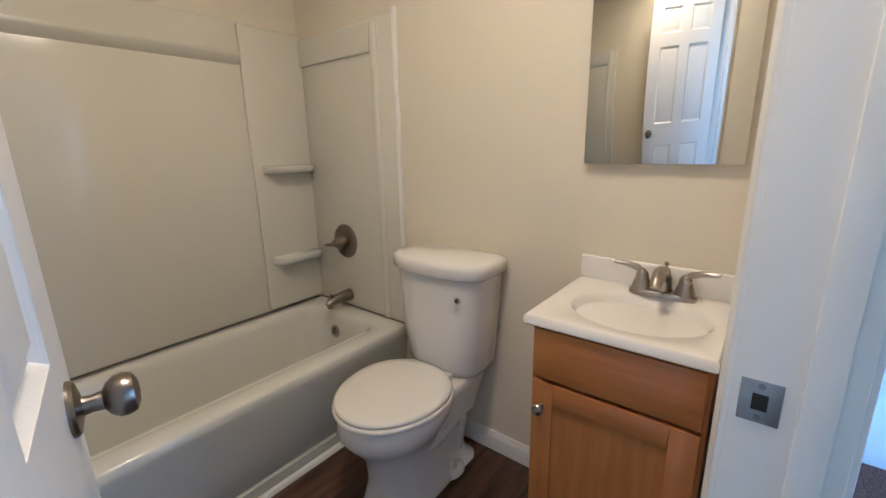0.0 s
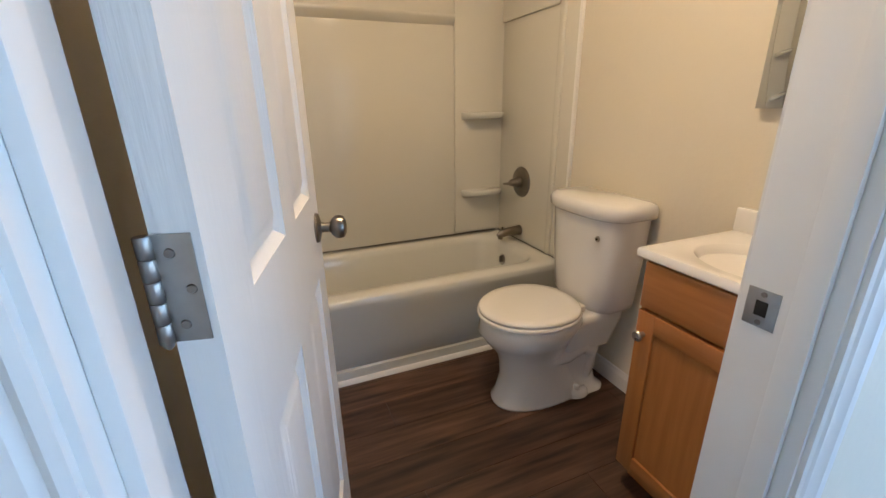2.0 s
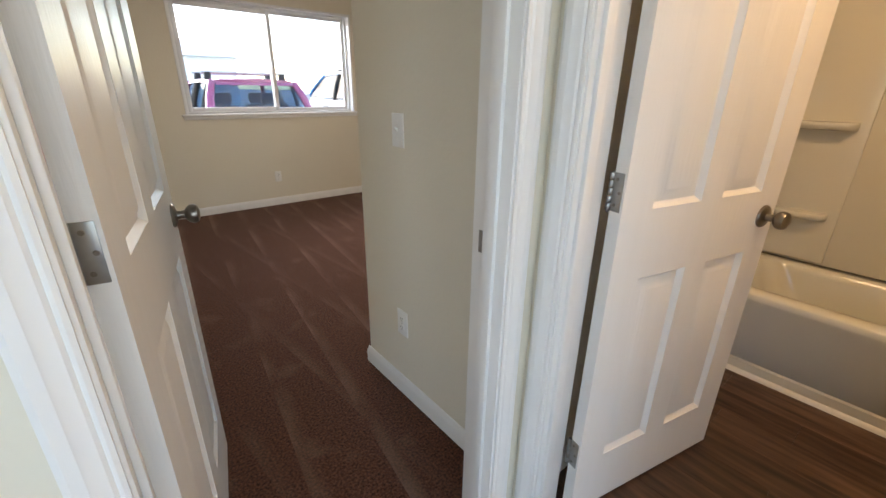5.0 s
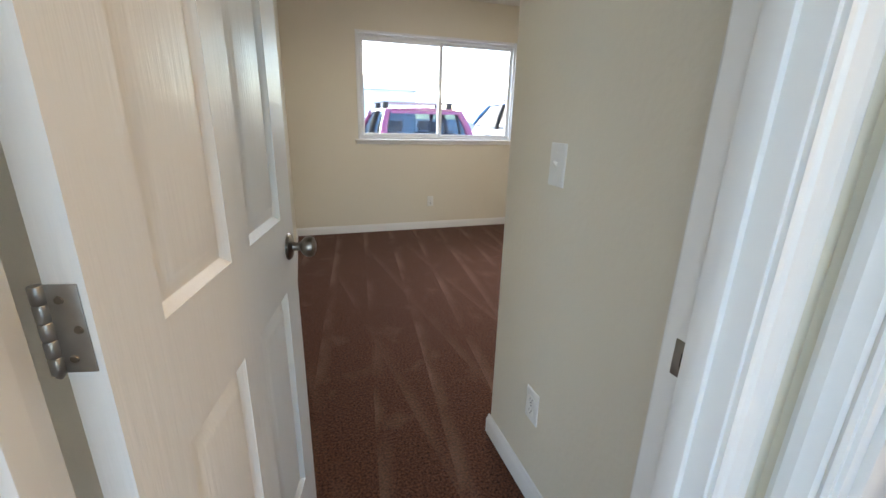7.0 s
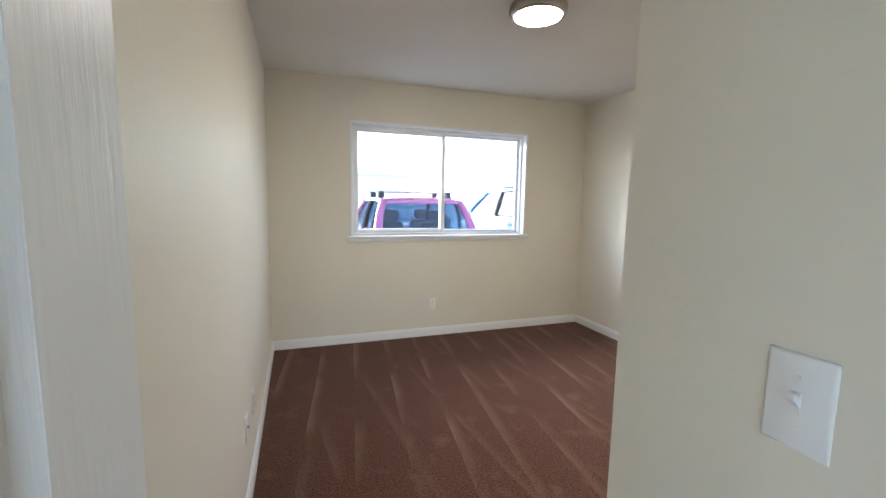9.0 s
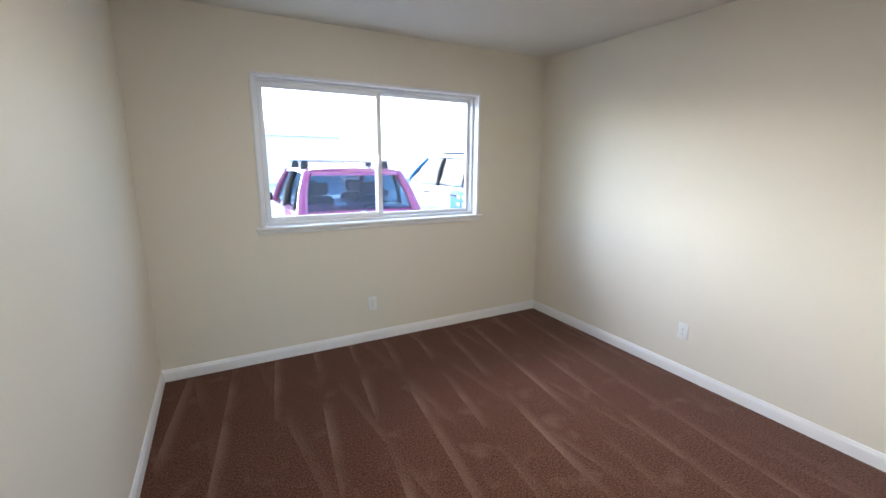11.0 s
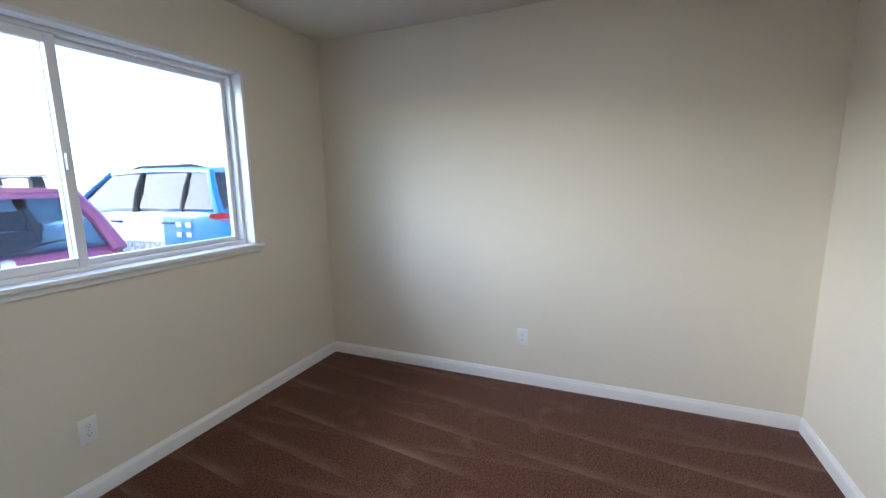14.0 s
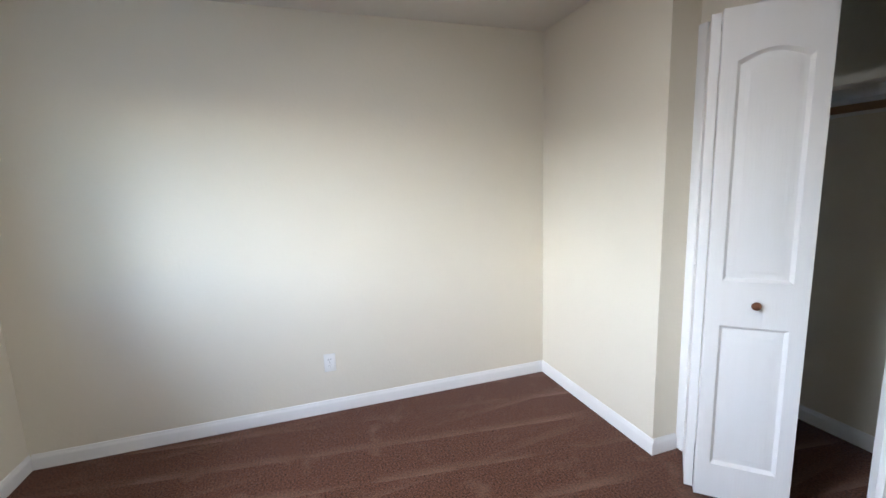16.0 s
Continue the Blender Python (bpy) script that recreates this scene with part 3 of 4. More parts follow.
for y0, y1, name in ((BY - 0.001, FN, "end_panel"), (YD1 + 0.001, FS, "end_panel")):
    bm = bmesh.new()
    box(bm, FX, -1.03, min(y0, y1), max(y0, y1), SZ0, SZ1 - 0.02, 0.003)
    part(name, bm, SURR, sur)
    s = -1 if y0 > 1 else 1
    ya, yb = sorted((y0 + s * 0.002, y1 + s * 0.014))
    bm = bmesh.new()
    box(bm, -1.155, -1.12, ya, yb, SZ0, SZ1 - 0.03, 0.008, 3)
    part("vertical_rib", bm, SURR, sur)
    bm = bmesh.new()
    ya, yb = sorted((y0 - s * 0.0, y1 + s * 0.006))
    box(bm, -1.033, -1.018, ya, yb, SZ0 - 0.0, SZ1, 0.003, 2)
    part("edge_flange", bm, TRIM, sur)
    ya, yb = sorted((y0 + s * 0.004, y1 + s * 0.012))
    bm = bmesh.new()
    box(bm, FX, -1.16, ya, yb, SL - 0.01, SZ1 - 0.025, 0.006, 3)
    part("top_band", bm, SURR, sur)
for z in (1.118, 0.69):
    for side in (0, 1):
        yc = 1.283 if side else 0.112
        bm = bmesh.new()
        rings = []
        for dz, k in ((-0.026, 0.55), (-0.02, 0.85), (-0.008, 0.98), (0.004, 1.0), (0.010, 0.97), (0.012, 0.9)):
            hw, dp = 0.125 * (0.94 + 0.06 * k), 0.085 * k
            ring = [(FX + 0.012, yc - hw, z + dz)]
            for i in range(13):
                u = -1 + 2 * i / 12
                ring.append((FX + 0.012 + dp * (1 - abs(u) ** 5) ** 0.5 if abs(u) < 1 else FX + 0.013, yc + hw * u, z + dz))
            ring.append((FX + 0.012, yc + hw, z + dz))
            rings.append(ring)
        loft(bm, rings)
        part("soap_shelf", bm, ACRYL, sur, smooth=70)
# dark joint between tub and surround
bm = bmesh.new()
tube(bm, [(FX + 0.003, YD1 + 0.02, SZ0 - 0.002), (FX + 0.003, 0.7, SZ0), (FX + 0.003, FN - 0.02, SZ0 + 0.001)], 0.004, 8)
part("caulk_line", bm, CAULK, sur, "darkened caulk joint")
bm = bmesh.new()
tube(bm, [(FX + 0.01, FN - 0.003, SZ0 + 0.001), (-1.4, FN - 0.003, SZ0), (-1.03, FN - 0.003, SZ0 - 0.002)], 0.0028, 8)
part("caulk_line", bm, CAULK, sur, "darkened caulk joint")

val = thing("tub_valve", "dark nickel single-lever tub valve", "tap")
vx, vy, vz = -1.41, FN, 0.765
bm = bmesh.new()
lathe(bm, [(0.083, 0), (0.083, 0.003), (0.077, 0.009), (0.05, 0.012), (0.03, 0.014)], (vx, vy, vz), (0, -1, 0), 36)
part("escutcheon", bm, DARKN, val)
bm = bmesh.new()
lathe(bm, [(0.03, 0.013), (0.029, 0.035), (0.022, 0.045), (0.018, 0.07), (0.008, 0.078)], (vx, vy, vz), (0, -1, 0), 24)
part("hub", bm, DARKN, val)
bm = bmesh.new()
tube(bm, [(vx, vy - 0.058, vz - 0.003), (vx - 0.03, vy - 0.066, vz - 0.01), (vx - 0.07, vy - 0.07, vz - 0.016)], [0.011, 0.009, 0.006])
part("lever", bm, DARKN, val)
sp = thing("tub_spout", "dark nickel tub spout over the bath rim", "tap")
bm = bmesh.new()
tube(bm, [(vx, vy, 0.492), (vx, vy - 0.02, 0.492), (vx, vy - 0.08, 0.49), (vx, vy - 0.12, 0.482), (vx, vy - 0.14, 0.474)], [0.03, 0.027, 0.024, 0.021, 0.012], 18)
part("spout_body", bm, DARKN, sp, smooth=50)
bm = bmesh.new()
lathe(bm, [(0.014, 0), (0.014, 0.018)], (vx, vy - 0.122, 0.455), seg=16)
part("outlet", bm, DARKN, sp)
bm = bmesh.new()
lathe(bm, [(0.003, 0), (0.003, 0.014), (0.006, 0.016), (0.006, 0.022), (0.002, 0.024)], (vx, vy - 0.11, 0.498), seg=12)
part("diverter_knob", bm, DARKN, sp)

# toilet
TC = -0.715
toi = thing("toilet", "white porcelain two-piece toilet with closed lid", "toilet")


def tank_ring(z, hw, y0, y1, ch):
    k = 0.016
    return [(TC + hw - k, y1, z), (TC + hw, y1 - k, z), (TC + hw, y0 + ch * 0.72, z), (TC + hw - ch * 0.35, y0 + ch * 0.3, z), (TC + hw - ch, y0, z), (TC + hw * 0.4, y0 - 0.006, z), (TC, y0 - 0.008, z), (TC - hw * 0.4, y0 - 0.006, z),
            (TC - hw + ch, y0, z), (TC - hw + ch * 0.35, y0 + ch * 0.3, z), (TC - hw, y0 + ch * 0.72, z), (TC - hw, y1 - k, z), (TC - hw + k, y1, z)]


yb = BY - 0.02
bm = bmesh.new()
loft(bm, [tank_ring(0.385, 0.125, 1.25, yb, 0.05), tank_ring(0.392, 0.15, 1.238, yb, 0.06), tank_ring(0.42, 0.162, 1.228, yb, 0.065), tank_ring(0.60, 0.178, 1.218, yb, 0.07), tank_ring(0.77, 0.19, 1.212, yb, 0.075)])
part("tank", bm, CHINA, toi, smooth=50)
bm = bmesh.new()
loft(bm, [tank_ring(0.768, 0.196, 1.205, yb + 0.006, 0.078), tank_ring(0.776, 0.204, 1.197, yb + 0.01, 0.08), tank_ring(0.806, 0.205, 1.195, yb + 0.01, 0.08), tank_ring(0.82, 0.2, 1.20, yb + 0.006, 0.078), tank_ring(0.828, 0.184, 1.216, yb - 0.006, 0.07)])
part("tank_lid", bm, CHINA, toi, smooth=60)
bm = bmesh.new()
lathe(bm, [(0.011, 0), (0.010, 0.004), (0.003, 0.005)], (TC + 0.125, 1.212, 0.70), (0, -1, 0), 18)
lev = part("lever_hole_nut", bm, NICKEL, toi, "bare flush-lever fitting without its handle")
# black stub in place of the shaded hole
bm = bmesh.new()
lathe(bm, [(0.005, 0.004), (0.0045, 0.007)], (TC + 0.125, 1.212, 0.70), (0, -1, 0), 12)
part("hole", bm, BLACK, lev)
SY = 1.035     # middle of the seat
bm = bmesh.new()
rings = [oval(TC, 1.08, 0.115, 0.205, 0.001, back=0.27, power=2.3), oval(TC, 1.08, 0.117, 0.207, 0.012, back=0.27, power=2.3), oval(TC, 1.07, 0.106, 0.182, 0.035, back=0.235, power=2.2),
         oval(TC, 1.06, 0.094, 0.152, 0.12, back=0.20, power=2.1), oval(TC, 1.05, 0.095, 0.15, 0.19, back=0.18), oval(TC, 1.045, 0.11, 0.16, 0.235, back=0.17), oval(TC, 1.03, 0.145, 0.185, 0.285, back=0.18),
         oval(TC, 1.02, 0.172, 0.205, 0.33, back=0.20), oval(TC, SY, 0.18, 0.212, 0.365, back=0.21), oval(TC, SY, 0.178, 0.212, 0.385, back=0.21), oval(TC, SY, 0.168, 0.2, 0.392, back=0.2)]
loft(bm, rings)
part("bowl", bm, CHINA, toi, smooth=80)
bm = bmesh.new()
loft(bm, [rrect(TC - 0.10, TC + 0.10, 1.13, yb - 0.03, 0.22, 0.04), rrect(TC - 0.115, TC + 0.115, 1.12, yb - 0.01, 0.30, 0.04), rrect(TC - 0.13, TC + 0.13, 1.12, yb - 0.005, 0.355, 0.04), rrect(TC - 0.13, TC + 0.13, 1.12, yb - 0.005, 0.38, 0.04), rrect(TC - 0.12, TC + 0.12, 1.13, yb - 0.015, 0.388, 0.04)])
part("tank_shelf", bm, CHINA, toi, smooth=60)
bm = bmesh.new()
loft(bm, [rrect(TC - 0.11, TC + 0.11, 1.1, 1.365, 0.001, 0.05), rrect(TC - 0.11, TC + 0.11, 1.1, 1.365, 0.014, 0.05), rrect(TC - 0.085, TC + 0.085, 1.1, 1.345, 0.03, 0.05), rrect(TC - 0.075, TC + 0.075, 1.1, 1.33, 0.12, 0.05), rrect(TC - 0.09, TC + 0.09, 1.1, 1.36, 0.24, 0.05)])
part("rear_pedestal", bm, CHINA, toi, smooth=70)
for s in (-1, 1):
    bm = bmesh.new()
    tube(bm, [(TC + s * 0.05, 1.0, 0.24), (TC + s * 0.058, 1.09, 0.19), (TC + s * 0.06, 1.16, 0.20), (TC + s * 0.06, 1.24, 0.23), (TC + s * 0.055, 1.29, 0.19), (TC + s * 0.052, 1.29, 0.11), (TC + s * 0.05, 1.27, 0.04)], [0.02, 0.036, 0.045, 0.046, 0.042, 0.036, 0.03], 16)
    part("trapway", bm, CHINA, toi, smooth=80)
    bm = bmesh.new()
    loft(bm, [oval(TC + s * 0.094, 1.225, 0.03, 0.05, 0.001, 20), oval(TC + s * 0.092, 1.225, 0.028, 0.048, 0.02, 20), oval(TC + s * 0.088, 1.225, 0.02, 0.038, 0.032, 20)])
    part("foot_boss", bm, CHINA, toi, smooth=80)
    bm = bmesh.new()
    lathe(bm, [(0.0135, 0.03), (0.0135, 0.042), (0.011, 0.05), (0.004, 0.054)], (TC + s * 0.094, 1.215, 0), seg=18)
    part("bolt_cap", bm, SEAT, toi)


def seat_ring(grow, z):
    pts = []
    for i in range(40):
        t = 6.28319 * i / 40
        c, s = math.cos(t), math.sin(t)
        px, py = (0.185 + grow) * c, (0.222 + grow) * s if s < 0 else (0.185 + grow) * math.copysign(abs(s) ** 0.72, s)
        pts.append((TC + px * (1 - 0.10 * max(s, 0)), SY + py, z))
    return pts


bm = bmesh.new()
loft(bm, [seat_ring(-0.012, 0.393), seat_ring(0, 0.396), seat_ring(0.002, 0.404), seat_ring(-0.003, 0.410)])
part("seat", bm, SEAT, toi, smooth=60)
bm = bmesh.new()
loft(bm, [seat_ring(-0.009, 0.4105), seat_ring(-0.004, 0.413), seat_ring(-0.003, 0.422), seat_ring(-0.010, 0.428), seat_ring(-0.04, 0.431), seat_ring(-0.1, 0.433)])
part("seat_lid", bm, SEAT, toi, smooth=60)
for s in (-1, 1):
    bm = bmesh.new()
    box(bm, TC + s * 0.075 - 0.02, TC + s * 0.075 + 0.02, 1.19, 1.222, 0.388, 0.418, 0.007, 3)
    part("seat_hinge", bm, SEAT, toi)

# vanity cabinet, its top and tap
VX0, VX1, VY, VZ = -0.237, 0.145, 1.058, 0.775
van = thing("vanity_cabinet", "honey maple vanity cabinet with one shaker door", "cabinet")
part("body", boxes((VX0, VX0 + 0.016, VY + 0.018, BY - 0.002, 0.085, VZ), (VX1 - 0.016, VX1, VY + 0.018, BY - 0.002, 0.085, VZ), (VX0 + 0.016, VX1 - 0.016, VY + 0.018, BY - 0.002, 0.085, 0.1), (VX0 + 0.016, VX1 - 0.016, BY - 0.012, BY - 0.002, 0.1, VZ), bevel=0.001), MAPLE, van)
part("face_frame", boxes((VX0, VX0 + 0.035, VY, VY + 0.018, 0.085, VZ), (VX1 - 0.035, VX1, VY, VY + 0.018, 0.085, VZ), (VX0 + 0.035, VX1 - 0.035, VY, VY + 0.018, VZ - 0.035, VZ), (VX0 + 0.035, VX1 - 0.035, VY, VY + 0.018, 0.085, 0.12), (VX0 + 0.035, VX1 - 0.035, VY, VY + 0.018, 0.605, 0.65), bevel=0.001), MAPLE, van)
part("toe_kick", boxes((VX0, VX1, VY + 0.055, VY + 0.07, 0.0, 0.085), (VX0, VX0 + 0.016, VY + 0.07, BY - 0.002, 0.0, 0.085), (VX1 - 0.016, VX1, VY + 0.07, BY - 0.002, 0, 0.085)), MAPLE_H, van)
bm = bmesh.new()
box(bm, VX0 + 0.008, VX1 - 0.008, VY - 0.018, VY - 0.001, 0.637, VZ - 0.008, 0.004, 2)
part("false_drawer_front", bm, MAPLE_H, van)
D0, D1, Z0, Z1, R = VX0 + 0.008, VX1 - 0.008, 0.095, 0.627, 0.055
vd = part("cabinet_door", boxes((D0, D0 + R, VY - 0.018, VY - 0.001, Z0, Z1), (D1 - R, D1, VY - 0.018, VY - 0.001, Z0, Z1), bevel=0.0025), MAPLE, van)
for za in (Z0, Z1 - R):
    part("door_rail", boxes((D0 + R, D1 - R, VY - 0.018, VY - 0.001, za, za + R), bevel=0.0025), MAPLE_H, vd)
part("door_panel", boxes((D0 + R - 0.004, D1 - R + 0.004, VY - 0.010, VY - 0.004, Z0 + R - 0.004, Z1 - R + 0.004)), MAPLE, vd)
bm = bmesh.new()
lathe(bm, [(0.008, 0), (0.006, 0.004), (0.006, 0.012), (0.014, 0.017), (0.016, 0.022), (0.013, 0.027), (0.003, 0.03)], (D0 + 0.026, VY - 0.018, 0.56), (0, -1, 0), 20)
part("knob", bm, NICKEL, vd, "round satin nickel knob")

QX0, QX1, QY0, QZ = -0.253, 0.151, 1.03, 0.80
top = thing("washbasin", "white cultured marble vanity top with moulded oval basin", "sink")
CXB, CYB = -0.035, 1.205
n = 48


def edge_ring(inset, z):
    pts = []
    x0, x1, y0, y1 = QX0 + inset, QX1 - inset, QY0 + inset, BY - 0.004
    for i in range(n):
        t = 6.28319 * i / n
        c, s = math.cos(t), math.sin(t)
        k = 1 / max(abs(c), abs(s))
        pts.append(((x0 + x1) / 2 + c * k * (x1 - x0) / 2, (y0 + y1) / 2 + s * k * (y1 - y0) / 2, z))
    return pts


bm = bmesh.new()
loft(bm, [edge_ring(0.004, QZ - 0.026), edge_ring(0, QZ - 0.022), edge_ring(0, QZ - 0.005), edge_ring(0.004, QZ),
          oval(CXB, CYB, 0.162, 0.135, QZ, n), oval(CXB, CYB, 0.158, 0.131, QZ - 0.003, n), oval(CXB, CYB, 0.15, 0.122, QZ - 0.018, n), oval(CXB, CYB, 0.137, 0.108, QZ - 0.06, n), oval(CXB, CYB + 0.005, 0.105, 0.08, QZ - 0.10, n), oval(CXB, CYB + 0.01, 0.05, 0.04, QZ - 0.125, n), oval(CXB, CYB + 0.01, 0.02, 0.02, QZ - 0.128, n)])
part("basin_top", bm, MARBLE, top, smooth=40)
bm = bmesh.new()
box(bm, QX0, QX1, BY - 0.024, BY - 0.003, QZ - 0.002, QZ + 0.07, 0.005, 3)
part("backsplash", bm, MARBLE, top)
bm = bmesh.new()
lathe(bm, [(0.021, 0), (0.02, 0.003), (0.008, 0.002)], (CXB, CYB + 0.01, QZ - 0.127), seg=24)
part("drain", bm, NICKEL, top)

FXC, FYC = -0.012, 1.352
tap = thing("basin_tap", "satin nickel two-handle centreset basin tap", "tap")
bm = bmesh.new()
loft(bm, [oval(FXC, FYC, 0.082, 0.027, QZ + 0.0005, 32, 3.2), oval(FXC, FYC, 0.082, 0.027, QZ + 0.01, 32, 3.2), oval(FXC, FYC, 0.077, 0.023, QZ + 0.016, 32, 3.2)])
part("base_plate", bm, NICKEL, tap)
bm = bmesh.new()
tube(bm, [(FXC, FYC + 0.004, QZ + 0.012), (FXC, FYC, QZ + 0.045), (FXC, FYC - 0.022, QZ + 0.072), (FXC, FYC - 0.06, QZ + 0.076), (FXC, FYC - 0.092, QZ + 0.062), (FXC, FYC - 0.1, QZ + 0.05)], [0.023, 0.02, 0.0185, 0.0165, 0.0145, 0.012], 18)
part("spout", bm, NICKEL, tap, smooth=60)
bm = bmesh.new()
lathe(bm, [(0.003, 0), (0.003, 0.03), (0.006, 0.032), (0.006, 0.039), (0.002, 0.041)], (FXC, FYC + 0.02, QZ + 0.05), seg=12)
part("lift_rod", bm, NICKEL, tap)
for s in (-1, 1):
    bm = bmesh.new()
    lathe(bm, [(0.025, 0.012), (0.024, 0.022), (0.017, 0.044), (0.015, 0.056), (0.008, 0.066), (0.002, 0.068)], (FXC + s * 0.052, FYC, QZ), seg=24)
    hub = part("handle_hub", bm, NICKEL, tap)
    bm = bmesh.new()
    tube(bm, [(FXC + s * 0.048, FYC, QZ + 0.058), (FXC + s * 0.066, FYC - 0.002, QZ + 0.07), (FXC + s * 0.09, FYC - 0.006, QZ + 0.078), (FXC + s * 0.125, FYC - 0.01, QZ + 0.08)], [0.008, 0.0095, 0.008, 0.005], 12)
    part("lever", bm, NICKEL, hub)

mir = thing("wall_mirror", "frameless rectangular mirror cabinet above the vanity", "mirror")
MX0, MX1, MZ0, MZ1 = -0.262, 0.124, 1.143, 1.80
part("carcass", boxes((MX0 + 0.004, MX1 - 0.004, BY - 0.02, BY - 0.0005, MZ0 + 0.003, MZ1 - 0.003)), PLATE, mir)
part("glass", boxes((MX0, MX1, BY - 0.025, BY - 0.0205, MZ0, MZ1), bevel=0.0012), MIRROR, mir)
# ---- wall plates ----
def plate_pose(x, y, z, out):
    """Axes of a wall plate: x across, y up, z out of the wall."""
    o = Vector(out)
    u = Vector((0, 0, 1))
    a = u.cross(o)
    return Matrix(((a.x, u.x, o.x, x), (a.y, u.y, o.y, y), (a.z, u.z, o.z, z), (0, 0, 0, 1)))


def plate_body(ob):
    bm = bmesh.new()
    loft(bm, [[(sx * (0.035 - i), sy * (0.057 - i), h) for sx, sy in ((1, -1), (1, 1), (-1, 1), (-1, -1))] for i, h in ((0, 0.0003), (0, 0.002), (0.002, 0.0045), (0.005, 0.0058))])
    part("plate", bm, PLATE, ob)


def outlet(x, y, z, out, label):
    ob = thing("wall_outlet", label, "outlet", plate_pose(x, y, z, out), "wall outlets")
    plate_body(ob)
    for s in (-1, 1):
        bm = bmesh.new()
        loft(bm, [[(px, py + s * 0.0195, h) for px, py, _ in oval(0, 0, 0.017, 0.0142, 0, 20, 3)] for h in (0.0055, 0.0075)])
        sock = part("socket", bm, PLATE, ob)
        # slots are thin black pieces on the face, their inner shade as colour
        part("slots", boxes((-0.0075, -0.0055, s * 0.0195 - 0.001, s * 0.0195 + 0.0075, 0.0072, 0.0079), (0.0055, 0.0075, s * 0.0195 - 0.001, s * 0.0195 + 0.0075, 0.0072, 0.0079), (-0.002, 0.002, s * 0.0195 - 0.009, s * 0.0195 - 0.005, 0.0072, 0.0079)), BLACK, sock)
    bm = bmesh.new()
    lathe(bm, [(0.003, 0.0055), (0.0025, 0.007)], seg=10)
    part("screw", bm, STEEL, ob)
    return ob


outlet(XH1, -0.70, 0.346, (1, 0, 0), "white wall outlet below the bedroom light switch")
outlet(-0.453, YS, 0.318, (0, 1, 0), "white wall outlet under the bedroom window")
outlet(XW, -2.665, 0.325, (1, 0, 0), "white wall outlet on the bright bedroom wall")
outlet(XE, -2.56, 0.33, (-1, 0, 0), "white wall outlet on the wall behind the door")
ob = thing("cable_plate", "white blank cable wall plate beside an outlet", "wall plate", plate_pose(XE, -2.27, 0.35, (-1, 0, 0)))
plate_body(ob)
bm = bmesh.new()
lathe(bm, [(0.006, 0.0055), (0.0045, 0.007), (0.0045, 0.014), (0.002, 0.014)], seg=12)
part("coax_socket", bm, STEEL, ob)

sw = thing("light_switch", "white toggle light switch by the bedroom door", "light switch", plate_pose(XH1, -0.70, 1.112, (1, 0, 0)))
plate_body(sw)
bm = bmesh.new()
box(bm, -0.0055, 0.0055, -0.0125, 0.0125, 0.005, 0.0068, 0.0005)
part("toggle_slot", bm, PLATE, sw)
bm = bmesh.new()
loft(bm, [[(sx * w, c + sy * hgt, z) for sx, sy in ((1, -1), (1, 1), (-1, 1), (-1, -1))] for w, hgt, c, z in ((0.0045, 0.006, 0.001, 0.006), (0.004, 0.0045, 0.006, 0.012), (0.0038, 0.0035, 0.010, 0.018))])
part("toggle", bm, PLATE, sw)
for s in (-1, 1):
    bm = bmesh.new()
    lathe(bm, [(0.003, 0.0055), (0.0025, 0.007)], (0, s * 0.03, 0), seg=10)
    part("screw", bm, PLATE, sw)

# ceiling lamp
def ceiling_lamp(label, m, glow):
    cl = thing("ceiling_lamp", label, "ceiling lamp", m)
    bm = bmesh.new()
    lathe(bm, [(0.13, 0), (0.152, -0.004), (0.155, -0.03), (0.146, -0.05), (0.13, -0.056), (0.122, -0.05)], seg=48)
    part("rim", bm, NICKEL, cl, smooth=50)
    bm = bmesh.new()
    lathe(bm, [(0.126, -0.046), (0.122, -0.056), (0.1, -0.064), (0.05, -0.07), (0.004, -0.072)], seg=48)
    part("diffuser", bm, glow, cl, "glowing white diffuser", smooth=60)


ceiling_lamp("lit round flush ceiling lamp with a nickel rim", pose(-0.46, -2.46, H), LAMP)
ceiling_lamp("warm lit flush ceiling lamp in the bathroom", pose(-0.32, 0.55, H), BATHL)


# ---- closet ----
LW, LT, LH = 0.332, 0.033, 2.0


